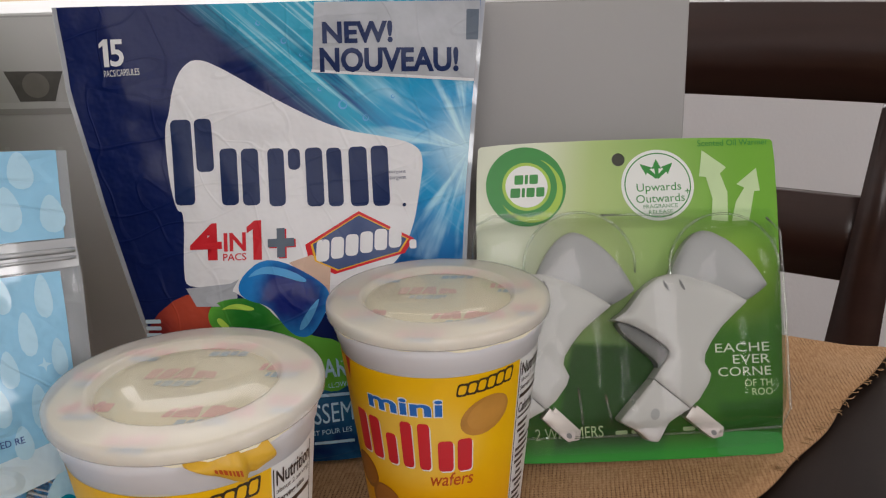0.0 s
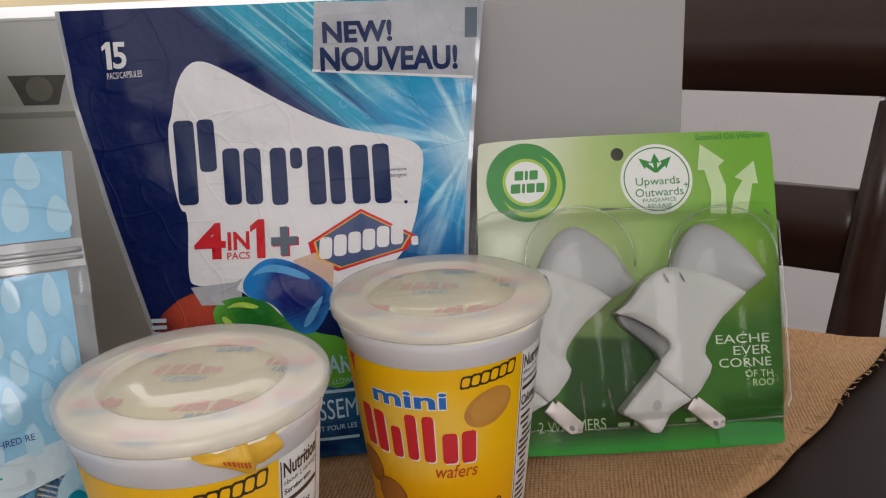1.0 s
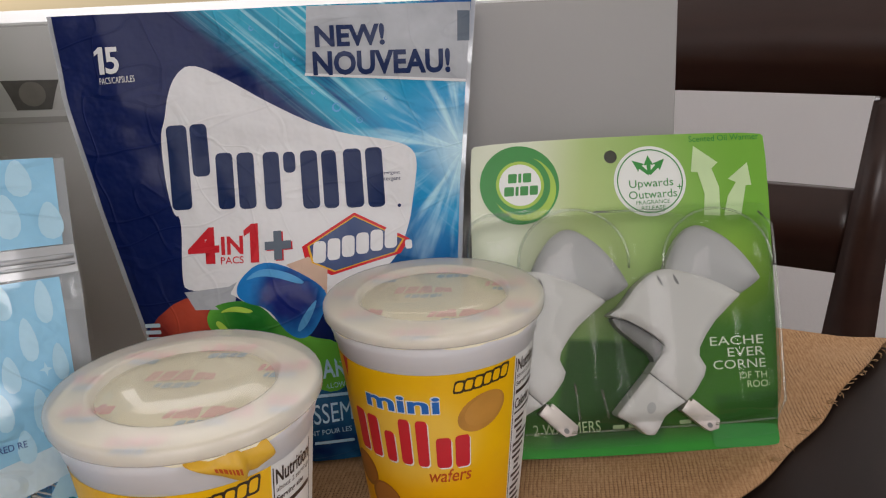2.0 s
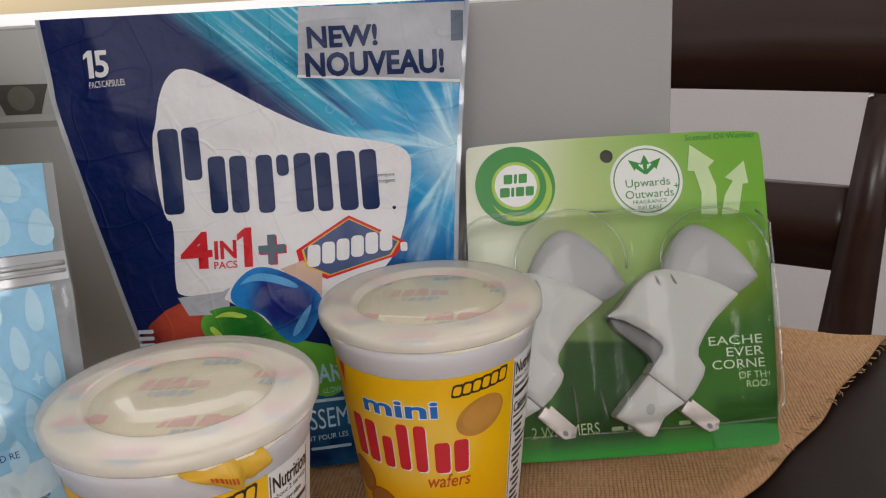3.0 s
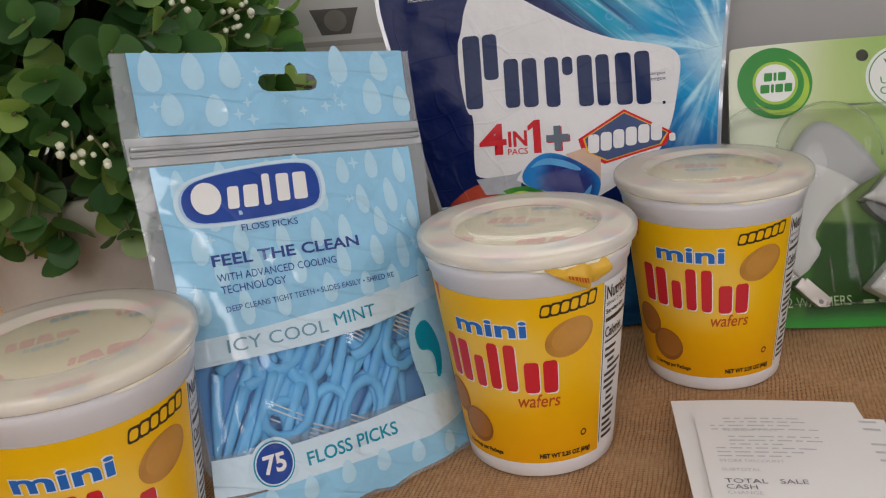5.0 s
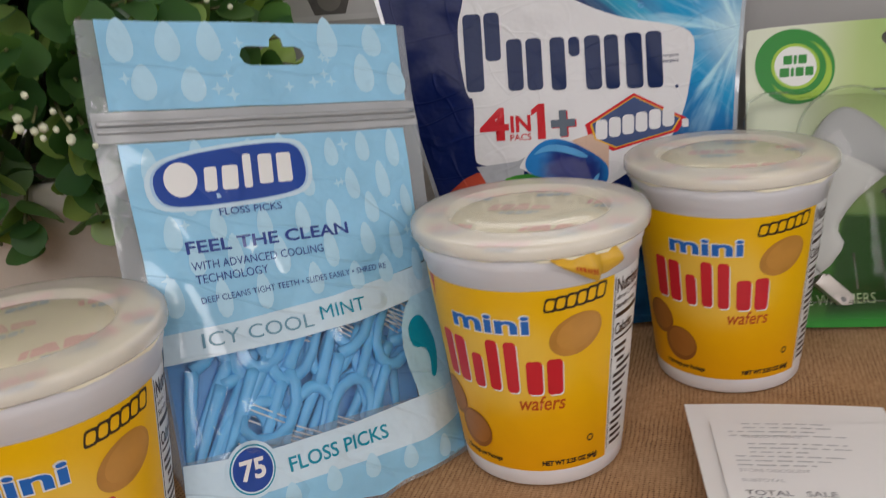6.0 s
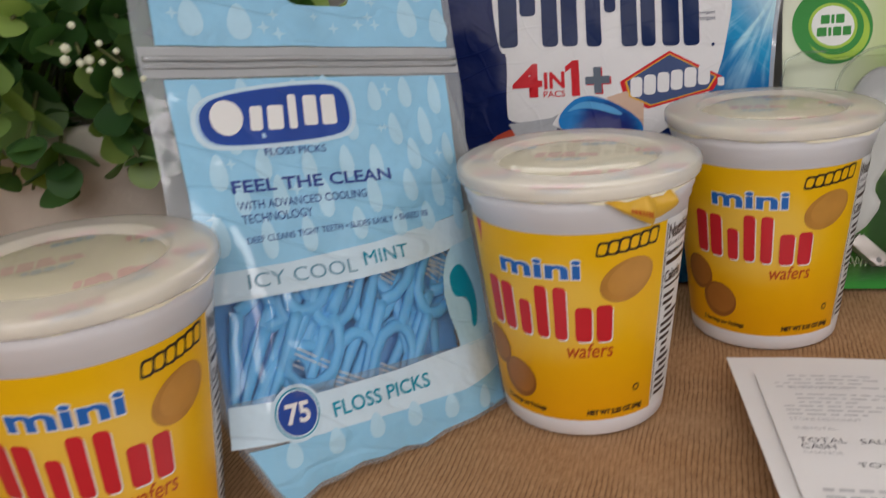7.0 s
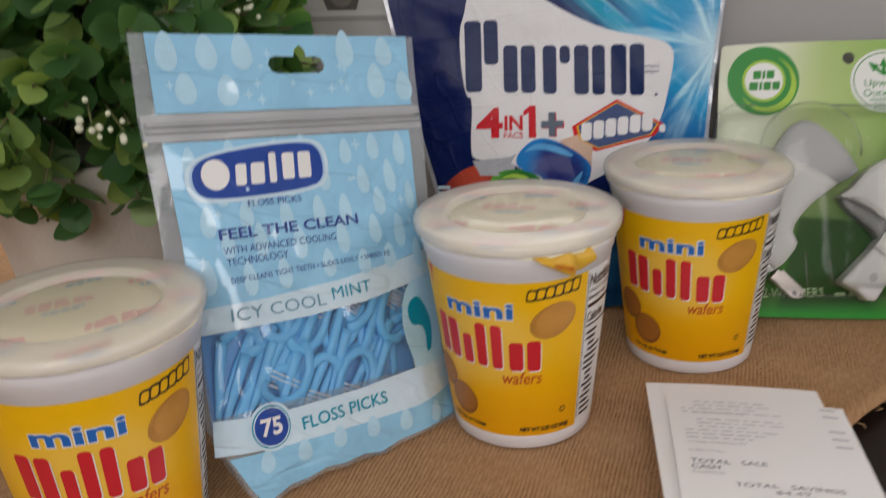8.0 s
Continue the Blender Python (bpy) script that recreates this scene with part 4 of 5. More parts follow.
# ---- blister pack with two plug-in warmers ----
def warmer(card, dx, dy):
    """A plug-in warmer: grey head, flared white body, plug block and metal prongs."""
    w = new("warmer")
    w.parent = card
    w.location = (dx * MM, dy * MM, 0.002)
    tagged(w, "white and grey plug-in oil warmer")

    def shaped(name, pts, base, high, width, ma, rounds=1):
        return part(name, pillow(smooth_poly(pts, rounds), high, width, 2.5, base), ma, w)

    def mark(name, pts, z, ma):
        return part(name, drape(flat_bm(pts), lambda x, y, o: Vector((x, y, z)) * MM, 0), ma, w)

    shaped("head", [(23, 86), (27, 97), (32, 106), (37, 111.5), (42, 114.2), (47, 113.6), (52, 111), (58, 107), (63, 102), (68, 96), (74, 86), (73, 84.5), (68, 81), (62, 77.5), (40, 80)], 7, 4.5, 20, M_WARMER_GREY, 1)
    shaped("body", [(21.7, 92.6), (26, 92.6), (31.4, 91.4), (42.3, 87.9), (53, 82.7), (60.7, 77.7), (60.2, 76.8), (54.7, 72.3), (47, 65.7), (41.5, 58.9), (37.8, 52.9), (37.1, 48.8), (39.9, 43.2), (38.6, 39), (33, 31.2), (28.4, 27.4), (11.7, 42.4), (15, 46.5), (19.9, 52.3), (20.7, 55), (19, 57.5), (13.1, 62.6), (3.9, 68.4), (-5.5, 71.6), (-5.2, 72.2), (0.4, 75.6), (5.7, 81.3), (8.9, 85.2), (14.3, 89.4), (18.5, 91.8)], 12.5, 2.2, 5, M_WARMER, 0)
    # The socket piece is the flare's underside, shade put in as dark grey.
    shaped("socket", [(-4.5, 71.5), (5, 67.6), (14.2, 61.4), (20, 56), (21, 54), (20, 51.6), (15.5, 46.2), (14.6, 50.5), (8, 56.6), (-1, 64.6)], 9, 1, 4, M_SHADE_GREY)
    shaped("plug_block", [(11.4, 42.0), (28.0, 27.1), (23, 24.5), (17, 20.9), (12.6, 14), (11, 12.2), (7.2, 12.6), (2, 17.6), (-5.6, 22.2), (-6.2, 23.6), (-2.7, 27.4), (3.4, 33.7)], 12.9, 1.3, 1.6, M_WARMER, 0)
    # Flat grey marks, here and below, paint the dark of holes and slots.
    mark("screw_hole", ellipse(10.3, 25.5, 2.2, 2.8, -20, 18), 14.4, M_WARMER_GREY)
    for dx_, dz in ((0, 8), (3.4, 4)):
        shaped("prong", [(27 + dx_, 22.5), (31 + dx_, 27.5), (43.5 + dx_, 16.2), (42.6 + dx_, 12), (40 + dx_, 11.4), (37 + dx_, 13.6)], dz, 0.3, 0.6, M_PRONG, 0)
    mark("prong_hole", ellipse(40.2, 14.4, 1.5, 1.2, -40, 14), 8.5, M_SHADE_GREY)
    for x in (19, 27):
        mark("vent_slot", smooth_poly([(x, 90.4), (x + 1.6, 88), (x + 3, 84.6), (x + 2, 84.4), (x + 0.4, 87)], 1), 14.9, M_SHADE_GREY)
    return w


def blister_pack():
    m = axes((0.14, 0.4702, 0.0), (0.994, 0.1093, 0), (-0.0446, 0.4059, 0.9128))
    bp = thing("blister_pack", m, "green blister pack with two white plug-in oil warmers", "blister pack")

    def surf(x, y, off):
        return Vector((x, y, 0.8 * math.sin(x * 0.02) + 0.4 * math.sin(y * 0.03) + off)) * MM

    def rounded(pts, r):
        return smooth_poly([p for a, b in zip(pts, pts[1:] + pts[:1]) for p in ((a[0] + (b[0] - a[0]) * r / math.dist(a, b), a[1] + (b[1] - a[1]) * r / math.dist(a, b)), (b[0] + (a[0] - b[0]) * r / math.dist(a, b), b[1] + (a[1] - b[1]) * r / math.dist(a, b)))], 2)

    edge = rounded([(-67.5, 165.5), (89, 162.5), (78.5, 0.2), (-74, 3.5)], 5)
    hole = ellipse(5.9, 153.7, 3.4, 3.4, 0, 24)
    bm = flat_bm(edge, [hole], 12)
    ext = bmesh.ops.extrude_face_region(bm, geom=bm.faces[:])
    for g in ext["geom"]:
        if isinstance(g, bmesh.types.BMVert):
            g.co.z = -0.7
    bmesh.ops.recalc_face_normals(bm, faces=bm.faces[:])
    for v in bm.verts:
        v.co = surf(v.co.x, v.co.y, v.co.z)
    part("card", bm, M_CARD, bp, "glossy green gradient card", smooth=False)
    # round badge in plain rings and bars
    sheet("badge", ellipse(-42.5, 142, 20.5, 20.5, 0, 64), surf, 0.25, M_CARD_GREEN, bp)
    sheet("badge_ring", ellipse(-40, 140, 16.2, 16.6, 0, 64), surf, 0.4, M_CARD_LIME, bp)
    sheet("badge_ring", ellipse(-42, 142, 15.4, 15.6, 0, 64), surf, 0.5, M_CARD_GREEN, bp)
    sheet("badge_ring", ellipse(-42.3, 142, 12.4, 12.4, 0, 48), surf, 0.62, M_CARD_LIME, bp)
    sheet("badge_centre", ellipse(-42.3, 142, 10.8, 10.8, 0, 48), surf, 0.75, M_CARD_WHITE, bp)
    for x0, x1, y0, y1 in ((-48.5, -44, 143.2, 148), (-43.2, -41.6, 143.2, 148), (-40.8, -36.5, 143.2, 148), (-51, -46, 136.5, 141.3), (-45.2, -43.6, 136.5, 141.3), (-42.8, -38.6, 136.5, 141.3), (-37.8, -33.6, 136.5, 141.3)):
        sheet("badge_bar", rbar(x0, x1, y0, y1, 0.6, 0.5), surf, 0.9, M_CARD_GREEN, bp)
    # roundel
    sheet("roundel", ellipse(25.2, 139.5, 18.8, 18.4, 0, 56), surf, 0.25, M_CARD_WHITE, bp)
    sheet("roundel_line", ellipse(25.2, 139.5, 17.2, 16.8, 0, 56), surf, 0.4, M_CARD_GREEN, bp, holes=[ellipse(25.2, 139.5, 16.6, 16.2, 0, 56)])
    for a in (-48, 0, 48):
        c, s = math.cos(radians(90 - a)), math.sin(radians(90 - a))
        k = 1.0 if a == 0 else 1.15
        sheet("arrow_print", [(25.2 + (u * c - w * s), 143.2 + (u * s + w * c)) for u, w in ((0, -0.8), (5 * k, -1.1), (4.6 * k, -2.6), (10 * k, 0), (4.6 * k, 2.6), (5 * k, 1.1), (0, 0.8))], surf, 0.42, M_CARD_GREEN, bp)
    words("Upwards", (14.2, 37.2, 135.2, 140.6), surf, 0.42, M_CARD_GREEN, bp)
    words("Outwards", (13.5, 38.6, 130.6, 134.8), surf, 0.42, M_CARD_GREEN, bp)
    words("+", (39, 41.6, 134.4, 137), surf, 0.42, M_CARD_GREEN, bp)
    words("FRAGRANCE", (17, 34.6, 127.6, 129.6), surf, 0.42, M_CARD_GREEN, bp)
    words("RELEASE", (19.5, 32, 124.6, 126.6), surf, 0.42, M_CARD_GREEN, bp)
    words("Scented Oil Warmer", (47.5, 84.5, 158.3, 161.4), surf, 0.3, M_CARD_GREEN, bp, turn=-1)
    for pts in ([(60, 119), (61, 134), (58, 144), (61.5, 147), (49.5, 156.5), (47, 143), (50.5, 142.5), (53, 131), (51.5, 120)], [(62, 119), (65, 129), (70, 136), (66, 138), (77, 146), (78, 134), (75, 134), (71, 119)]):
        sheet("arrow_print", pts, surf, 0.25, M_CARD_PALE, bp)
    for t, b in (("EACHE", (47.5, 75, 52.5, 57)), ("EVER", (56, 75, 46.5, 51)), ("CORNE", (48, 75, 40.5, 45)), ):
        words(t, b, surf, 0.3, M_CARD_PALEST, bp, bold=0.0, turn=-1)
    for t, b in (("OF TH", (61, 75, 35, 38.5)), ("ROO", (64.5, 75, 30.5, 34))):
        words(t, b, surf, 0.3, M_CARD_PALE, bp, turn=-1)
    words("2 WARMERS", (-46, -12, 14.5, 20), surf, 0.3, M_CARD_PALE, bp)
    for x in (-6, 2, 28, 36):
        sheet("small_print", rbar(x, x + 6, 15, 17), surf, 0.3, M_CARD_PALE, bp)
    warmer(bp, 0, 0)
    warmer(bp, -72, 5).rotation_euler.z = radians(-3.3)
    # clear shell
    shell = rounded([(-72, 126), (84, 121), (80, 14), (-74, 16)], 9)
    heads = (((51, 95), 27), ((-21, 99), 27))
    bm = flat_bm(shell, (), 4)
    for v in bm.verts:
        x, y = v.co.x, v.co.y
        d = min(1, inside_depth(x, y, shell) / 8)
        z = 14 * math.sqrt(max(0, 1 - (1 - d) ** 2))
        z += 7 * min(1, max(0, (62 - y) / 25)) * d
        for (hx, hy), r in heads:
            q = math.dist((x, y), (hx, hy)) / r
            if q < 1:
                z = max(z, 14 * d + 17 * (1 - q ** 4) ** 0.5 * d)
            body = abs((x - hx + 18) * 0.5 + (y - hy + 30) * -0.0) / 22
            if body < 1 and 20 < y < hy:
                z = max(z, 29 * d * (1 - body ** 4))
        v.co = Vector((x, y, z + 1)) * MM
    part("blister_shell", bm, M_BLISTER, bp, "clear moulded plastic shell")
    for pts in ([(82, 124), (-70, 129), (-70, 128), (82, 123)],):
        part("shell_rim", drape(flat_bm(pts, (), 10), surf, 1.5), M_BLISTER, bp)
    # Thin tubes added along edges and domes to draw highlight lines.
    highlight_lines = [[(-72, 112, 6), (-70, 122, 9), (-62, 126, 10), (-50, 125.5, 11)], [(-8, 124, 11), (10, 123.5, 10), (28, 122.5, 11)], [(76, 119, 10), (83, 112, 9), (82, 70, 9), (80, 24, 9), (75, 15, 8), (40, 14.5, 8), (-20, 15.5, 8), (-66, 17, 8), (-73, 30, 8), (-72, 112, 6)]]
    for hx, hy in ((51, 95), (-21, 99)):
        highlight_lines.append([(hx + 27.5 * math.cos(radians(k)), hy + 26.5 * math.sin(radians(k)), 15) for k in range(-10, 221, 10)])
    for line in highlight_lines:
        part("shell_edge_highlight", tube([Vector(q) * MM for q in line], 0.0006, 6), M_BLISTER_EDGE, bp)
    for k in range(3):
        part("shell_edge_highlight", tube([Vector(q) * MM for q in ((-26 + 13 * k, 40 - 4 * k, 16), (-24 + 14 * k, 22, 12))], 0.0006, 6), M_BLISTER_EDGE, bp)
    flange = rounded([(-74.5, 130), (87, 126), (80.5, 5), (-75, 7)], 6)
    part("shell_flange", drape(flat_bm(flange, [shell], 12), surf, 1.1), M_BLISTER, bp)
    sheet("card_foot", rounded([(44, 14), (77.5, 12), (78, 0.8), (44, 1.8)], 2), surf, 0.8, M_CARD_GREEN, bp)


blister_pack()


# ---- cookie cups ----
R0, RK = 33.3, 0.105


def cup_surf(a, z, off):
    r = (R0 + RK * z + off) * MM
    t = radians(a)
    return Vector((r * math.sin(t), -r * math.cos(t), z * MM))


def cookie_cup(x, y, turn):
    c = thing("snack_cup", pose(x, y, 0, 0, 0, turn), "white plastic snack cup with yellow label and milky lid", "cup", "snack cups on the runner")
    prof = [(0, 2.2), (29, 2.2), (30.5, 0.2), (32.4, 0.2), (33.3, 1.2), (R0 + RK * 7, 7), (R0 + RK * 92, 92), (R0 + RK * 92 + 0.9, 92.6), (R0 + RK * 94 + 0.9, 96), (R0 + RK * 97 + 1.4, 96.8), (R0 + RK * 100 + 1.4, 103), (44.2, 104), (42.5, 104), (41.5, 98), (38, 60), (32, 4), (0, 3.4)]
    part("cup_body", lathe([(r * MM, z * MM) for r, z in prof], 96), M_CUP, c)

    def band(name, a0, a1, z0, z1, off, ma, label=""):
        bm = bmesh.new()
        n = max(2, int((a1 - a0) / 2.5))
        m = 8
        g = [[bm.verts.new(cup_surf(a0 + (a1 - a0) * i / n, z0 + (z1 - z0) * j / m, off)) for j in range(m + 1)] for i in range(n + 1)]
        for i in range(n):
            for j in range(m):
                bm.faces.new((g[i][j], g[i + 1][j], g[i + 1][j + 1], g[i][j + 1]))
        return part(name, bm, ma, c, label)

    band("label", -86, 52.5, 8, 88.5, 0.15, M_YEL, "glossy yellow printed label")
    band("facts_panel", 52.5, 96, 8, 88.5, 0.15, M_WHITE_INK, "white nutrition panel")
    band("facts_rule", 53.2, 53.9, 11, 87, 0.3, M_DARK_INK)
    band("facts_rule", 83, 83.7, 11, 87, 0.3, M_DARK_INK)
    words("Nutrition", (55, 82, 80, 86), cup_surf, 0.35, M_DARK_INK, c, bold=0.02, cut=6)
    words("about 2 servings", (55, 82, 76.4, 79), cup_surf, 0.35, M_DARK_INK, c, cut=6)
    words("Serving size", (55, 76, 72.6, 75.4), cup_surf, 0.35, M_DARK_INK, c, bold=0.02, cut=6)
    band("facts_rule", 55, 82, 69.4, 71.2, 0.35, M_DARK_INK)
    words("Calories", (55, 75, 62, 67), cup_surf, 0.35, M_DARK_INK, c, bold=0.02, cut=6)
    band("facts_rule", 55, 82, 59.6, 60.6, 0.35, M_DARK_INK)
    rnd = random.Random(8)
    z = 57.0
    while z > 13:
        w = 10 + 12 * rnd.random()
        band("small_print", 56 + (3 if rnd.random() < 0.4 else 0), 56 + w, z - 1.5, z, 0.35, M_DARK_INK)
        z -= 3.1
    sheet("corner_print", [(-56, 88.4), (-62, 88.4), (-60, 78)], cup_surf, 0.3, M_RED_INK, c)
    # name in plain bars over a white shadow
    bars = [rbar(x0, x1, y0, y1, 2) for x0, x1, y0, y1 in ((-56, -47, 46.5, 66.5), (-44.5, -36, 46, 66), (-32, -25, 45.5, 60.5), (-21.5, -14.5, 45.5, 67.5), (-11, -4, 45, 67.3), (0.5, 9.5, 44.3, 59), (12, 20.8, 44, 59.5))]
    for pts in bars:
        sheet("name_bar_shadow", [(x * 1.0 + 0.7, y - 0.7) for x, y in pts], cup_surf, 0.3, M_WHITE_INK, c, cut=6)
        sheet("name_bar", pts, cup_surf, 0.42, M_RED_INK, c, cut=6)
    words("mini", (-42.6, 4.4, 70.2, 79), cup_surf, 0.3, M_WHITE_INK, c, bold=0.05, cut=6)
    words("mini", (-42, 4, 70.8, 78.4), cup_surf, 0.42, M_BLUE_INK, c, bold=0.025, cut=6)
    words("wafers", (-5, 22, 37, 43.5), cup_surf, 0.3, M_RUST_INK, c, bold=0.01, slant=0.2, cut=6)
    sheet("printed_biscuit", ellipse(29, 68.8, 15.5, 8.4, 12), cup_surf, 0.3, M_BISCUIT, c, cut=5)
    sheet("printed_biscuit", ellipse(-58, 34.5, 13, 8.6, 0), cup_surf, 0.3, M_BISCUIT_DARK, c, cut=5)
    sheet("printed_biscuit", ellipse(-40, 23.5, 13.6, 8.8, 0), cup_surf, 0.42, M_BISCUIT_DARK, c, cut=5)
    for cx, cy, rx, ry, turn, ma in ((30, 69.6, 12.5, 6.6, 12, M_BISCUIT_TOP), (-57, 35.4, 11, 7.2, 0, M_BISCUIT_LOW), (-39, 24.4, 11.4, 7.3, 0, M_BISCUIT_LOW)):
        sheet("printed_biscuit", ellipse(cx, cy, rx, ry, turn), cup_surf, 0.5, ma, c, cut=5)
    for i in range(6):
        a = 12 + i * 5.6
        sheet("strap_print", rbar(a - 0.8, a + 5.6, 79.3 + i * 0.35, 85.2 + i * 0.55, 1.4, 1.5), cup_surf, 0.3, M_DARK_INK, c, cut=6)
        sheet("strap_print", rbar(a + 0.2, a + 4.5, 80.3 + i * 0.35, 84.3 + i * 0.55, 1.2, 1.2), cup_surf, 0.42, M_YEL, c)
    words("NET WT 2.25 OZ (64g)", (6, 44.5, 9.8, 13), cup_surf, 0.3, M_DARK_INK, c, bold=0.06, cut=6)
    words("2 Servings per Package", (-55, -21, 10.5, 13.4), cup_surf, 0.3, M_DARK_INK, c, bold=0.04, cut=6)
    sheet("mark_print", ellipse(38.5, 20.5, 2.4, 1.7, 0, 20), cup_surf, 0.3, M_DARK_INK, c, holes=[ellipse(38.5, 20.5, 1.5, 1.0, 0, 20)])
    # foil seal under the lid, with faded upside-down print
    foil = lathe([(0, 104.4 * MM), (0.0447, 104.4 * MM), (0.0457, 103.8 * MM), (0.0459, 102.2 * MM), (0.0461, 101.0 * MM)], 96)
    for v in foil.verts:
        if v.co.z < 101.5 * MM:
            ang = math.atan2(v.co.y, v.co.x)
            v.co.z += MM * (0.7 * math.sin(3 * ang + 1) + 0.5 * math.sin(11 * ang) + 0.2 * math.sin(29 * ang)) - 0.0002
    part("foil_seal", foil, M_FOIL, c, "cream foil seal")

    def top(px, py, off):
        return Vector((px, py, 104.6 + off)) * MM

    rnd = random.Random(5)
    for px, py, tall, wide in ((-5, 6, 9, 26), (12, -22, 9, 28), (-30, -18, 8, 18), (30, 12, 8, 16), (-24, 26, 7, 18), (6, 30, 7, 20), (-6, -39, 6, 18), (36, -14, 7, 10), (-40, 6, 7, 8)):
        pale = math.hypot(px, py) < 24
        k = 0
        while k < wide:
            step = tall * (0.22 + 0.35 * rnd.random())
            rise = tall * rnd.uniform(0.6, 1.0)
            sheet("faded_print", rbar(px - wide / 2 + k, px - wide / 2 + k + step, py, py + rise, 0.8, rnd.uniform(-1, 2)), top, 0.1, M_PINK_INK if pale else M_ROSE_INK, c)
            k += step + 0.7
        x = px - wide * 0.3
        while x < px + wide * 0.3:
            step = rnd.uniform(1.4, 4)
            sheet("faded_print", rbar(x, x + step, py - 5.5 + rnd.uniform(-0.6, 0.6), py - 1.6, 0.6, 0.8), top, 0.1, M_SKY_INK if pale else M_AZURE_INK, c)
            x += step + 0.6
    lid = [(0, 108.2), (12, 108.1), (20, 107.8), (24, 107.3), (27, 106.4), (29.2, 105.2), (30.8, 104.9), (31.8, 106.6), (32.4, 107.5), (33.2, 107.9), (34.2, 107.7), (40, 107.5), (45.2, 107.1), (46.7, 106.8), (47.4, 106.1), (47.6, 105), (47.5, 102.4), (47.1, 101.7), (46.3, 101.7), (46.2, 105.2), (45.4, 106.0)]
    part("lid_window", lathe([(r * MM, z * MM) for r, z in lid[:7]], 72), M_LID_CLEAR, c, "clear middle of the lid")
    part("lid", lathe([(r * MM, z * MM) for r, z in lid[6:]], 96), M_LID, c, "milky translucent snap-on lid")
    return c


cup = cookie_cup(0.0502, 0.4325, 0)
cup_b = copy_thing(cup, pose(-0.0329, 0.353, 0, 0, 0, 0))
cup_c = copy_thing(cup, pose(-0.1842, 0.2376, 0, 0, 0, 43.2))
tagged(cup_b, "white snack cup with yellow label and torn foil tab")


def torn_tab(owner):
    """The foil's pull tab, torn and folded down over the rim, with a crease and faint red print."""
    def spot(t, v, out=0.0):
        deep = 11 * min(t / 0.62, 1) ** 0.8 - max(0.0, t - 0.62) * 14 + 0.3
        fold = 2.4 * math.exp(-((t - 0.7) / 0.05) ** 2) * v
        return cup_surf(15 + 34 * t + 2 * v, 101.2 - deep * v, 1.6 + 3.0 * math.sin(v * 2.4) + 0.7 * math.sin(t * 14) - fold + out)

    tab = bmesh.new()
    n, m = 28, 6
    rows = [[tab.verts.new(spot(i / n, j / m)) for j in range(m + 1)] for i in range(n + 1)]
    for p, q in zip(rows, rows[1:]):
        for j in range(m):
            tab.faces.new((p[j], q[j], q[j + 1], p[j + 1]))
    flap = part("foil_tab", tab, M_FOIL_YEL, owner, "crumpled yellow foil tab")
    rnd = random.Random(12)
    t = 0.3
    while t < 0.58:
        step = rnd.uniform(0.02, 0.045)
        bm = bmesh.new()
        bm.faces.new([bm.verts.new(spot(x, v, 0.25)) for x, v in ((t, 0.5), (t, 0.72), (t + step, 0.74), (t + step, 0.52))])
        part("tab_print", bm, M_RUST_INK, flap)
        t += step + 0.014


torn_tab(cup_b)


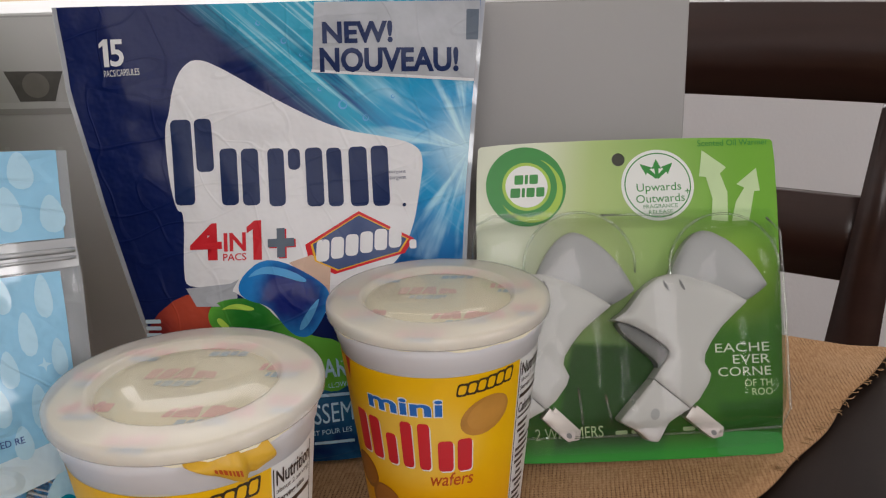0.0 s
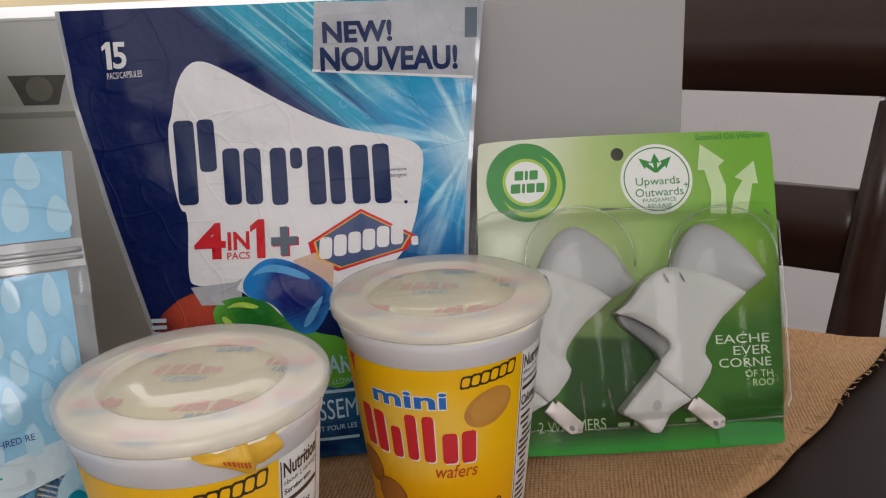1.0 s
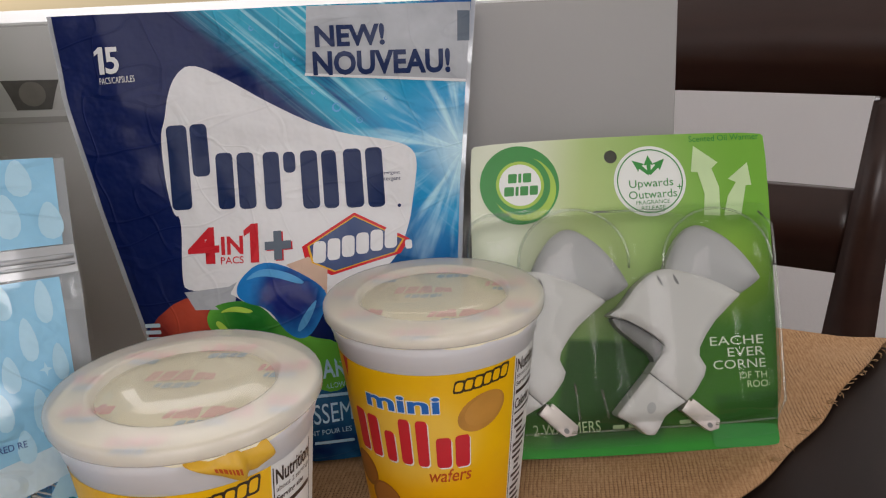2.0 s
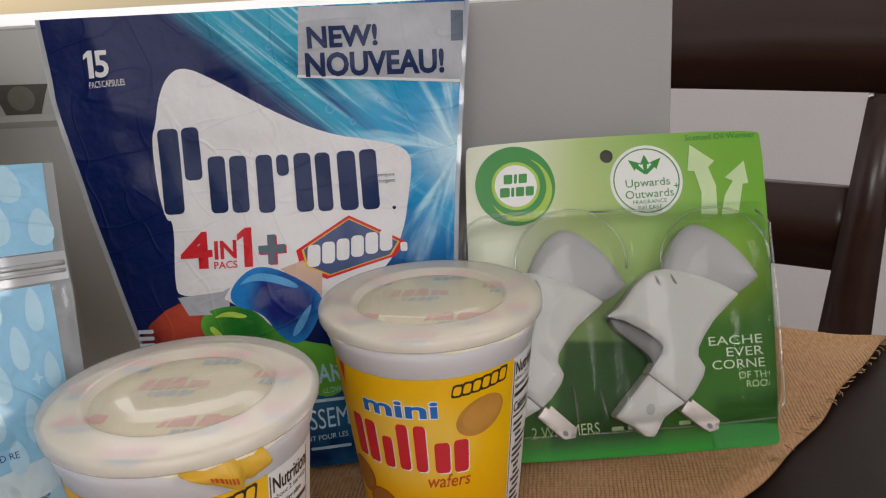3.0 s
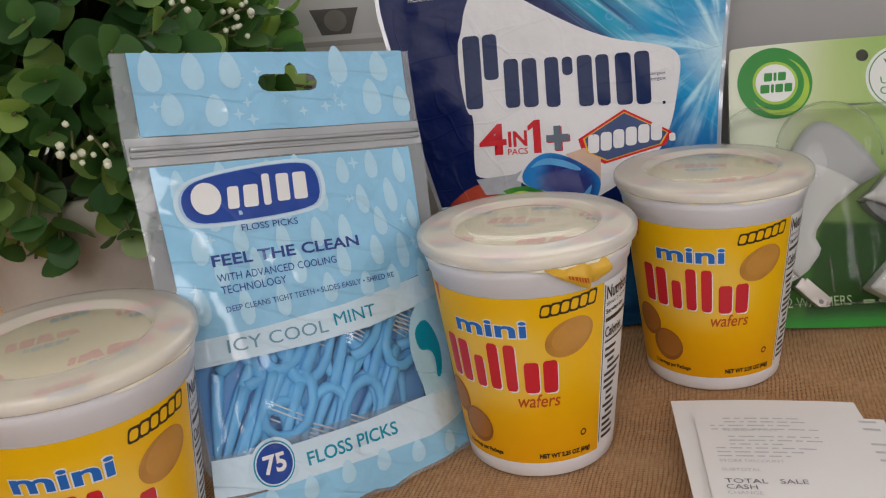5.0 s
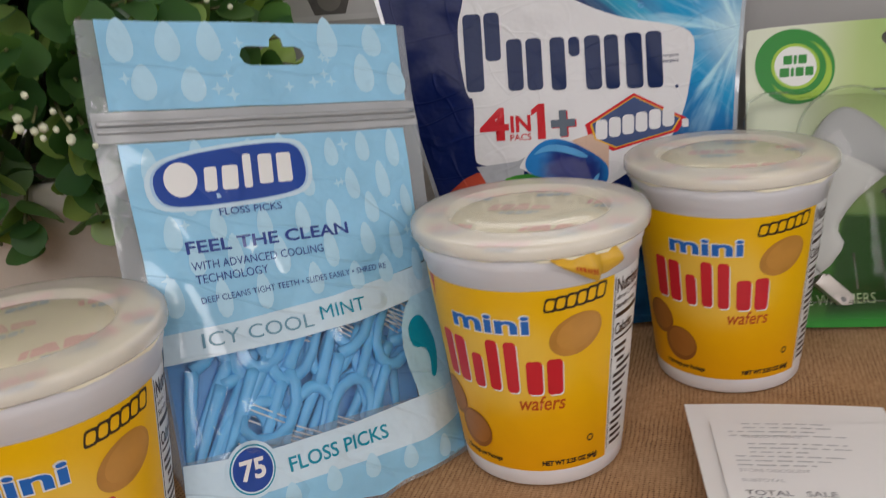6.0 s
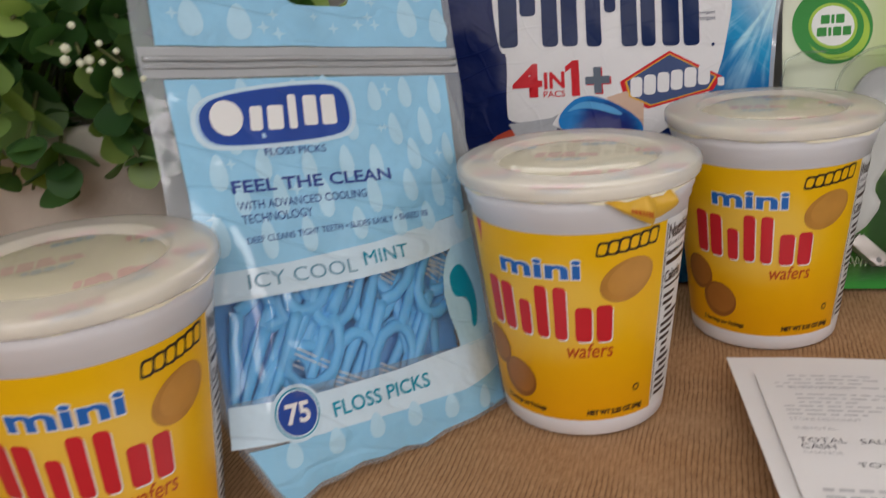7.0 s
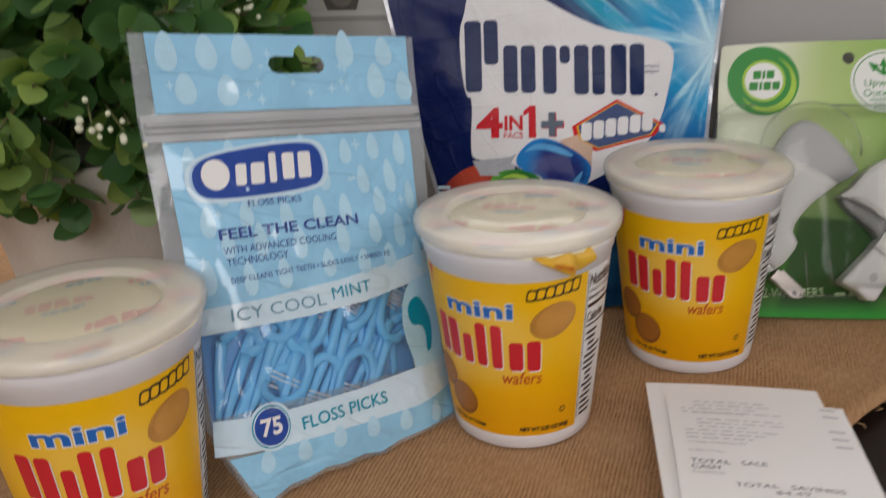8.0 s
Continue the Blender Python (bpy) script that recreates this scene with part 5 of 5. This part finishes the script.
# ---- bag of floss picks ----
def floss_bag():
    u0, v0 = Vector((0.6257, 0.7801, 0)), Vector((-0.2753, 0.2208, 0.9357))
    a = radians(-8.7)
    u, v = u0 * math.cos(a) + v0 * math.sin(a), v0 * math.cos(a) - u0 * math.sin(a)
    m = axes((-0.0991, 0.3043, 0.0004), u, v)
    inv = m.inverted()
    front = Vector((m.col[2].x, m.col[2].y, 0)).normalized()
    bag = thing("floss_pick_bag", m, "light blue resealable bag of floss picks leaning on a plant", "bag")

    def bulge(x, y):
        ex = max(0.0, min(1.0, min(x + 76, 56 - x) / 22))
        ey = max(0.0, min(1.0, (150 - y) / 60)) * max(0.0, min(1.0, (y + 4) / 18))
        return (9 * math.sin(ex * math.pi / 2) - 6) * ey

    def surf(x, y, off):
        w = 1.3 * noise.noise(Vector((x * 0.03, y * 0.025, 2))) + 0.6 * noise.noise(Vector((x * 0.09, y * 0.07, 4)))
        q = m @ (Vector((x, y, bulge(x, y) + w + off)) * MM)
        if q.z < 0.0008:
            q = q + front * (0.0008 - q.z)
            q.z = 0.0008 + 0.0002 * off
        return inv @ q

    fold = [(-49, 73), (-50, 60), (-52, 48), (-51, 42), (-46, 34), (-42, 29)]

    def window_surf(x, y, off):
        p = surf(x, y, off)
        d = min(math.dist((x, y), (a[0] + (b[0] - a[0]) * t / 8, a[1] + (b[1] - a[1]) * t / 8)) for a, b in zip(fold, fold[1:]) for t in range(9))
        p.z += 0.0016 * math.exp(-(d / 2.2) ** 2)
        return p

    lft = [(-81, 199), (-81.5, 181), (-82, 162), (-80, 130), (-79, 110), (-78, 80), (-77, 50), (-72, 30), (-66, 14), (-60, 1), (-54, -9.5)]
    rgt = [(62.5, 199), (61, 177), (60, 162), (59, 119), (60, 90), (61, 50), (60, 22), (58, 7)]
    low = [(-48, -7.5), (-40, -3.6), (-31, -2.7), (-22, -0.4), (-12, -1.2), (-2, 0.4), (7.6, -1.6), (18, 2.2), (30, 3.4), (44, 5.5)]
    slot = [(-20, 185), (-18.6, 182.2), (-16, 181.2), (5.5, 181.2), (8.2, 182.2), (9.5, 185), (8.2, 188), (5.5, 189), (0.4, 189), (-0.2, 192.5), (-2.6, 194.4), (-5.2, 192.5), (-6, 189), (-16, 189), (-18.6, 188)]

    def back(x, y, off):
        q = m @ (Vector((x, y, -0.6 * bulge(x, y) - 7 * max(0.0, min(1.0, (150 - y) / 60)) * max(0.0, min(1.0, (y + 6) / 24)) - 1 + off)) * MM)
        q.z = max(q.z, 0.0004)
        return inv @ q

    full = lft[::-1] + rgt + low[::-1]
    sheet("back_film", full, back, 0, M_BAG_REAR, bag, cut=8, holes=[slot])
    sheet("rear_print", [(-70, 150), (-70, 97), (36, 97), (38, 150)], back, 0.5, M_BAG, bag, cut=8)
    sheet("window_backing", [(-70, 96), (-70, 24), (37, 24), (37, 96)], back, 3.5, M_BAG_BACK, bag, cut=8)
    # header, zip, printed front, window
    hd = [(-74.5, 164.5), (55.5, 164.5), (58, 199), (-74.5, 199)]
    sheet("header_film", hd, surf, 0.5, M_BAG, bag, "light blue header with water drop print", cut=6, holes=[slot])
    sheet("clear_film", full, surf, 0.0, M_BAG_EDGE, bag, "clear outer film with sealed seams", cut=6, holes=[slot, [(-69, 72), (-69, 34), (33, 36), (35, 76)][::-1]])
    sheet("zip_strip", [(-81, 152.5), (59, 153), (59.5, 164), (-81.5, 164)], surf, 0.5, M_ZIP, bag, "grey zip closure", cut=6)
    part("zip_bead", tube([surf(x, 159.5, 1.2) for x in range(-80, 60, 6)], 0.0011, 6), M_ZIP, bag)
    part("zip_bead", tube([surf(x, 156.5, 1.0) for x in range(-80, 60, 6)], 0.0007, 6), M_ZIP, bag)
    main = [(-73.5, 152)] + [(-73.5 + k * 0.4, 152 - k * 7) for k in range(1, 11)] + [(-68.5, 80.5), (-40, 81), (0, 84), (30, 88.5), (50, 92.5), (51, 120), (51.5, 152)]
    sheet("front_print", main, surf, 0.45, M_BAG, bag, "light blue printed front film", cut=6)
    sheet("band_print", [(-70, 69.5), (-69, 80.5), (-40, 81), (0, 84), (30, 88.5), (53, 92.5), (54, 81), (35, 76.5), (10, 72), (-20, 70)], surf, 0.45, M_BAG_WHITE, bag, "pale band print", cut=6)
    sheet("window_film", [(-69.5, 69.5), (-20, 70), (10, 72), (35, 76.5), (37, 60), (33, 36), (0, 32.5), (-40, 31), (-70, 33)], window_surf, 0.1, M_BAG_FILM, bag, "clear window film", cut=1.6)
    sheet("side_print", [(36, 77.5), (54, 81), (55, 60), (54, 36), (31.5, 35.2), (31, 41), (29.5, 49), (28.6, 58), (29.8, 66), (32.4, 73)], surf, 0.5, M_BAG_PALE, bag, cut=6)
    sheet("pick_print", smooth_poly([(32, 66), (39, 71), (45, 64), (47.5, 54), (44, 43), (40, 42), (42, 50), (40, 56), (33, 56)], 2), surf, 0.7, M_BAG_TEAL, bag, cut=6)
    sheet("pick_print", smooth_poly([(32.5, 54), (39, 56), (40.5, 50), (38, 41), (34, 43)], 1), surf, 0.7, M_BAG_PALE, bag)
    sheet("band_print", [(-71, 18), (-70, 33), (-40, 31), (0, 32.5), (33, 36), (55, 38), (56, 24), (30, 18), (0, 16.5), (-40, 16)], surf, 0.5, M_BAG_WHITE, bag, cut=6)
    sheet("foot_print", [(-66, 16), (-40, 16), (0, 16.5), (30, 18), (56, 24), (56, 9), (44, 7.5), (30, 5.4), (18, 4.2), (7.6, 0.8), (-2, 2.4), (-12, 1), (-22, 1.6), (-31, -0.6), (-40, -1.4), (-48, -5), (-53, -6.5), (-59, 2)], surf, 0.45, M_BAG, bag, cut=6)
    # water drops
    rnd = random.Random(11)

    def drop(cx, cy, s, tall):
        if -26 < cx < 16 and 170 < cy < 200:
            return
        n = 14
        pts = [(cx + s * math.sin(2 * math.pi * i / n) * (1 - 0.45 * (1 + math.cos(2 * math.pi * i / n)) / 2), cy + tall * math.cos(2 * math.pi * i / n)) for i in range(n)]
        sheet("printed_drop", pts, surf, 0.7, M_BAG_PALE, bag, cut=6)

    for j in range(2):
        for i in range(7):
            drop(-66 + i * 18 + 9 * j + rnd.uniform(-3, 3), 191 - 16 * j + rnd.uniform(-2, 2), 6.2, rnd.uniform(7, 9))
    for j in range(5):
        for i in range(7):
            x, y = -62 + i * 18 + 9 * (j % 2) + rnd.uniform(-3, 3), 144 - 13 * j + rnd.uniform(-2, 2)
            if x < 47:
                drop(x, y, 4.2, rnd.uniform(6, 8.5))
    for i in range(6):
        drop(-50 + 18 * i, 12 + rnd.uniform(-1, 2), 4.4, 5)
    for i in range(26):
        x, y, s = rnd.uniform(-68, 48), rnd.choice((rnd.uniform(168, 196), rnd.uniform(98, 150))), rnd.uniform(0.8, 1.7)
        sheet("printed_spark", [(x, y + 2 * s), (x + 0.5 * s, y + 0.5 * s), (x + 2 * s, y), (x + 0.5 * s, y - 0.5 * s), (x, y - 2 * s), (x - 0.5 * s, y - 0.5 * s), (x - 2 * s, y), (x - 0.5 * s, y + 0.5 * s)], surf, 0.7, M_BAG_PALE, bag)
    # logo pill in plain shapes
    pill = smooth_poly([(-64, 128), (-65, 141), (-52, 147), (-8, 150), (0.5, 146), (0.5, 132), (-8, 127), (-52, 125.5)], 2)
    c0 = (-32, 137.6)
    for k, ma, off in ((1.06, M_BAG_WHITE, 0.8), (1.0, M_BAG_LOGO_EDGE, 0.9), (0.965, M_BAG_LOGO, 1.0)):
        sheet("logo_pill", [(c0[0] + (x - c0[0]) * k, c0[1] + (y - c0[1]) * (k if k < 1 else 1 + (k - 1) * 2)) for x, y in pill], surf, off, ma, bag, cut=6)
    sheet("logo_shape", ellipse(-53, 137, 6.4, 6.8, -20), surf, 1.2, M_WHITE_INK, bag)
    for x0, x1, y0, y1 in ((-44.5, -39.5, 131.5, 141), (-37.5, -31, 131.5, 141), (-28.5, -25, 131.5, 145), (-22, -16, 132.5, 144.5), (-14, -7.5, 132.5, 144.5)):
        sheet("logo_shape", rbar(x0, x1, y0, y1, 1.1, 1.2), surf, 1.2, M_WHITE_INK, bag)
    words("FLOSS PICKS", (-40.5, -14.5, 121.8, 124.6), surf, 1.2, M_BAG_INK, bag)
    words("FEEL THE CLEAN", (-56, 13.2, 108.5, 113.4), surf, 0.8, M_BAG_INK, bag, bold=0.02, cut=8)
    words("WITH ADVANCED COOLING", (-55.2, 0, 102.3, 105.5), surf, 0.8, M_BAG_INK, bag, turn=0.3, cut=8)
    words("TECHNOLOGY", (-54.6, -25, 97.2, 100.5), surf, 0.8, M_BAG_INK, bag, turn=0.8, cut=8)
    words("DEEP CLEANS TIGHT TEETH \u2022 SLIDES EASILY \u2022 SHRED RE", (-54.2, 27, 90.6, 93), surf, 0.8, M_BAG_INK, bag, turn=1.6, cut=8)
    words("ICY COOL", (-56.6, -10.4, 73.4, 78.8), surf, 0.8, M_BAG_ICY, bag, turn=0.2, cut=8)
    words("MINT", (-6.8, 13.8, 75.8, 81.2), surf, 0.8, M_BAG_TEAL, bag, bold=0.0, turn=2.5, cut=8)
    words("FLOSS PICKS", (-31.4, 13.6, 21.8, 27.6), surf, 0.8, M_BAG_TEAL, bag, bold=0.014, turn=3, cut=8)
    for r, ma, off in ((10.6, M_BAG_WHITE, 0.75), (9.3, M_BAG_TEAL, 0.85), (8.7, M_BAG_WHITE, 0.95), (8.1, M_BAG_LOGO, 1.05)):
        sheet("count_disc", ellipse(-46.2, 25.8, r, r, 0, 40), surf, off, ma, bag, cut=5)
    words("75", (-51.4, -41.2, 22.0, 29.8), surf, 1.3, M_WHITE_INK, bag, bold=0.03)
    # floss picks behind the window
    def pick_piece(name, pts, radii, ma):
        me = mesh_of(tube([Vector((x, y, 0)) * MM for x, y in pts], [q * MM for q in radii], 8), name)
        me.materials.append(ma)
        for v in me.vertices:
            v.co.z *= 0.55
        me.shade_smooth()
        return me

    handle_me = pick_piece("handle", [(-40, -1.5), (-30, -0.5), (-14, 0), (-3, 0), (1, 0)], (0.5, 1.7, 2.5, 2.7, 2.9), M_PICK)
    fork_me = pick_piece("fork", [(27, 8.2), (24, 8.6), (15, 9.0), (8, 7.8), (3, 4.2), (1.2, 0), (3, -4.2), (8, -7.8), (15, -9.0), (24, -8.6), (27, -8.2)], (1.5, 2.0, 2.3, 2.5, 2.7, 2.9, 2.7, 2.5, 2.3, 2.0, 1.5), M_PICK)
    bow_me = pick_piece("fork", [(1, 0), (5, -5), (12, -8.5), (21, -9), (28, -5), (31, 2), (29, 8), (24, 10)], (2.8, 2.7, 2.6, 2.5, 2.5, 2.4, 2.1, 1.5), M_PICK)
    strand_me = [pick_piece("strand", [(q, -8.4), (q + 0.5, 8.4)], (0.36, 0.36), M_STRAND) for q in (18.5, 20.7, 22.6, 24.4)]
    rnd = random.Random(21)
    made = 0
    for k in range(6000):
        if made == 28:
            break
        ang = rnd.choice((rnd.uniform(50, 66), rnd.uniform(54, 68), rnd.uniform(50, 64), rnd.uniform(78, 92), rnd.uniform(-126, -114)))
        cx, cy = rnd.uniform(-70, 50), rnd.uniform(24, 84)
        z = -5.5 + 5.3 * made / 28
        flip = 180 if rnd.random() < 0.35 else 0
        mm = pose(cx * MM, cy * MM, z * MM, 0, 0, ang) @ pose(0, 0, 0, flip + rnd.uniform(-4, 4), rnd.uniform(-2, 2), 0) @ pose(0.004, 0, 0)
        ends = [mm @ Vector((q * MM, w * MM, 0)) / MM for q, w in ((-40, -1), (29, -9), (29, 9))]
        if not all(-71 < e.x < 54 and 12 < e.y < 97 for e in ends):
            continue
        made += 1
        pk = new("floss_pick", handle_me)
        pk.parent = bag
        pk.matrix_local = mm
        for me in [bow_me if made % 3 == 0 else fork_me] + (strand_me if made % 3 else strand_me[:2]):
            ch = new(me.name.split(".")[0], me)
            ch.parent = pk


floss_bag()


# ---- plant ----
def plant():
    px, py = -0.272, 0.418
    pl = thing("potted_plant", pose(px, py, 0), "artificial round-leaf green plant with cream berries in a pot", "plant")
    prof = [(0, 0.0), (0.055, 0.0), (0.058, 0.002), (0.066, 0.05), (0.074, 0.108), (0.077, 0.112), (0.078, 0.124), (0.0765, 0.126), (0.071, 0.126), (0.069, 0.112), (0, 0.11)]
    part("pot", lathe(prof, 64), M_POT, pl, "beige rough concrete pot")
    centre = Vector((-0.008, -0.006, 0.175))
    rnd = random.Random(3)

    def leaf_mesh(k):
        bm = bmesh.new()
        cup_, tip = (0.18, 0.3, 0.08, 0.24)[k], (0.0, 0.25, 0.1, -0.15)[k]
        n, m = 6, 4
        g = []
        for i in range(n + 1):
            t = i / n
            w = (math.sin(math.pi * min(1, t * 0.93 + 0.05)) ** 0.62) * (0.47, 0.53, 0.5, 0.45)[k]
            g.append([bm.verts.new((w * s, t, cup_ * (w * s) ** 2 * 4 * 0.6 + tip * (t - 0.2) ** 2 - 0.012 * (1 - abs(s)))) for s in (-1, -0.5, 0, 0.5, 1)])
        for i in range(n):
            for j in range(m):
                bm.faces.new((g[i][j], g[i][j + 1], g[i + 1][j + 1], g[i + 1][j]))
        me = mesh_of(bm, "leaf")
        me.materials.append(M_LEAF)
        me.shade_smooth()
        return me

    kinds = [leaf_mesh(k) for k in range(4)]
    spots = []
    stems = bmesh.new()
    for s in range(380):
        z = 1 - 1.8 * (s + 0.5) / 380
        a = s * 2.39996 + rnd.uniform(-0.2, 0.2)
        d = Vector((math.sqrt(max(0, 1 - z * z)) * math.cos(a), math.sqrt(max(0, 1 - z * z)) * math.sin(a), z))
        reach = 0.116 * rnd.uniform(0.84, 1.08)
        p0, p1 = centre + d * 0.03, centre + Vector((d.x * reach * 1.05, d.y * reach * 1.05, d.z * reach))
        if p1.z < 0.1:
            continue
        me = mesh_of(tube([p0, (p0 + p1) / 2 + Vector((0, 0, 0.004)), p1], [0.0014, 0.0012, 0.0008], 5), "tmp")
        stems.from_mesh(me)
        bpy.data.meshes.remove(me)
        q = d.to_track_quat("Y", "Z")
        for k in range(3):
            for side in (0, 1):
                t = (0.62, 0.8, 0.95)[k]
                pos = p0.lerp(p1, t)
                spin = k * 90 + side * 180 + rnd.uniform(-25, 25)
                open_ = (58, 46, 28)[k] + rnd.uniform(-12, 12)
                size = rnd.uniform(0.015, 0.022) * (1.0, 1.0, 0.8)[k]
                mm = Matrix.Translation(pos) @ q.to_matrix().to_4x4() @ pose(0, 0, 0, 0, spin, 0) @ pose(0, 0, 0, -open_, 0, 0) @ pose(0, 0, 0, 0, rnd.uniform(-35, 35), 0) @ Matrix.Scale(size, 4)
                world_p = Vector((px, py, 0)) + pos
                spots.append((world_p.y - 0.6 * world_p.x, rnd.randrange(4), mm))
    tagged(part("stem_mass", stems, M_STEM, pl), kind="stuff")
    bag_n = Vector((0.7299, -0.5854, 0.3529))
    keep = []
    for key, kind, mm in spots:
        tip = Vector((px, py, 0)) + (mm @ Vector((0, 1, 0)))
        if bag_n.dot(tip) > -0.2503 - 0.012 and tip.z < 0.2:
            continue
        if tip.y + 0.06 * tip.x > 0.56 or tip.z < 0.1:
            continue
        keep.append((key, kind, mm))
    keep.sort(key=lambda s: s[0])
    for key, kind, mm in keep[:300]:
        lf = new("leaf", kinds[kind])
        lf.parent = pl
        lf.matrix_local = mm
    rest = bmesh.new()
    for key, kind, mm in keep[300:]:
        n0 = len(rest.verts)
        rest.from_mesh(kinds[kind])
        rest.verts.ensure_lookup_table()
        for v in rest.verts[n0:]:
            v.co = mm @ v.co
    tagged(part("leaf_mass", rest, M_LEAF, pl), kind="stuff")
    ball = bmesh.new()
    bmesh.ops.create_icosphere(ball, subdivisions=1, radius=1)
    berry = mesh_of(ball, "berry")
    berry.materials.append(M_BERRY)
    berry.shade_smooth()
    for bx, by, bz, count in ((-0.196, 0.287, 0.164, 6), (-0.184, 0.29, 0.16, 6), (-0.165, 0.345, 0.215, 7), (-0.128, 0.4, 0.178, 5), (-0.162, 0.385, 0.204, 9), (-0.166, 0.383, 0.197, 6)):
        c = Vector((bx - px, by - py, bz))
        for k in range(count):
            p = c + Vector((rnd.gauss(0, 0.0048), rnd.gauss(0, 0.003), rnd.gauss(0, 0.0045)))
            o = new("berry", berry)
            o.parent = pl
            o.matrix_local = Matrix.Translation(p) @ Matrix.Scale(rnd.uniform(0.0012, 0.002), 4)
        part("berry_stem", tube([c, c * 0.7 + centre * 0.3 + Vector((0, 0, -0.004)), centre], [0.0005, 0.0008, 0.001], 5), M_STEM, pl)


plant()


# ---- papers ----
def slip(name, corner, right, down, w, h, z, label, curl=0.0, lift=0.0):
    """A sheet of paper from its far left corner; its left side may curl up and its middle arch off the table."""
    r, d = Vector(right).normalized(), Vector(down).normalized()
    m = Matrix.Translation(Vector((*corner[:2], z))) @ Matrix((r, -d, Vector((0, 0, 1)))).transposed().to_4x4()
    t = thing(name, m, label, "paper")

    def surf(x, y, off):
        near = max(0.0, min(1.0, (h + y) / 70))
        k = lift * near * near * (3 - 2 * near) * (1 - 0.25 * (x / w) ** 2)
        k += 1.2 * math.exp(-((x + 1) / 12) ** 2) * curl * min(1.0, -y / 60) + 0.3 * noise.noise(Vector((x * 0.03, y * 0.03, 1)))
        return Vector((x, y, k + off)) * MM

    ob = sheet("sheet", [(0, 0), (0, -h), (w, -h), (w, 0)], surf, 0, M_PAPER, t, cut=6)
    md = ob.modifiers.new("thickness", "SOLIDIFY")
    md.thickness = 0.0001
    ob.data.shade_flat()
    return t, surf


def papers():
    slip("paper_slip", (0.0268, 0.3620), (1, 0.08, 0), (0.08, -1, 0), 80, 165, 0.0016, "plain white slip of paper curling off the runner", 0.15, 13.5)
    t, s_ = slip("receipt", (0.0362, 0.3470), (1, 0.06, 0), (0.06, -1, 0), 79, 165, 0.0024, "white thermal paper till receipt curling over a paper slip", 0.5, 13.8)

    def s(x, y, off):
        return s_(x + 2, y + 4.5, off)

    rnd = random.Random(9)
    y = -7.0
    for k in range(11):
        if k == 4:
            y -= 3.0
            continue
        x, end = 4 + rnd.choice((0, 6)), rnd.uniform(30, 50)
        while x < end:
            w = rnd.uniform(1.6, 7)
            sheet("receipt_line", [(x, y), (x + w, y), (x + w, y - 0.8), (x, y - 0.8)], s, 0.3, M_PAPER_FAINT, t)
            x += w + 1.6
        if k % 2 == 0:
            sheet("receipt_line", [(66, y), (73, y), (73, y - 1.5), (66, y - 1.5)], s, 0.3, M_PAPER_FAINT, t)
        y -= 3.0
    for text, box in (("REGULAR PRICE", (9, 31, -18, -16)), ("STORE DISCOUNT", (4, 29, -42, -40)), ("SUBTOTAL", (4, 19, -48.3, -46.3)), ("CHANGE", (4, 17, -64, -62)), ("TOTAL   SALE", (4, 35, -56.6, -53.6)), ("CASH", (4, 15.5, -60.6, -57.6)), ("TOTAL   SAVINGS", (20, 62, -71, -68.4)), ("$4.49", (35, 48, -75, -72.4))):
        words(text, box, s, 0.3, M_PAPER_INK if "TOTAL " in text or text in ("CASH", "$4.49") else M_PAPER_FAINT, t)
    for y in (-84, -88):
        x = 5
        while x < 60:
            w = rnd.uniform(2, 6)
            sheet("receipt_line", [(x, y), (x + w, y), (x + w, y - 1.6), (x, y - 1.6)], s, 0.3, M_PAPER_FAINT, t)
            x += w + 1.5
    x = 6
    while x < 68:
        w = rnd.uniform(0.3, 1.1)
        sheet("barcode_bar", [(x, -93), (x + w, -93), (x + w, -101), (x, -101)], s, 0.3, M_PAPER_INK, t)
        x += w + rnd.uniform(0.4, 1.0)
    x = 6
    while x < 68:
        w = rnd.uniform(0.8, 1.6)
        sheet("receipt_line", [(x, -102.4), (x + w, -102.4), (x + w, -104.4), (x, -104.4)], s, 0.3, M_PAPER_INK, t)
        sheet("receipt_line", [(x, -108.6), (x + 0.7, -108.6), (x + 0.7, -109.3), (x, -109.3)], s, 0.3, M_PAPER_INK, t)
        x += w + 1.0
    words("WIN  A", (9, 30, -115, -112), s, 0.3, M_PAPER_INK, t)
    slip("note_paper", (-0.132, 0.2345), (0.077, 0.0365, 0), (0.0365, -0.077, 0), 85, 120, 0.002, "blank white paper lying on the burlap runner", 0.3)


papers()
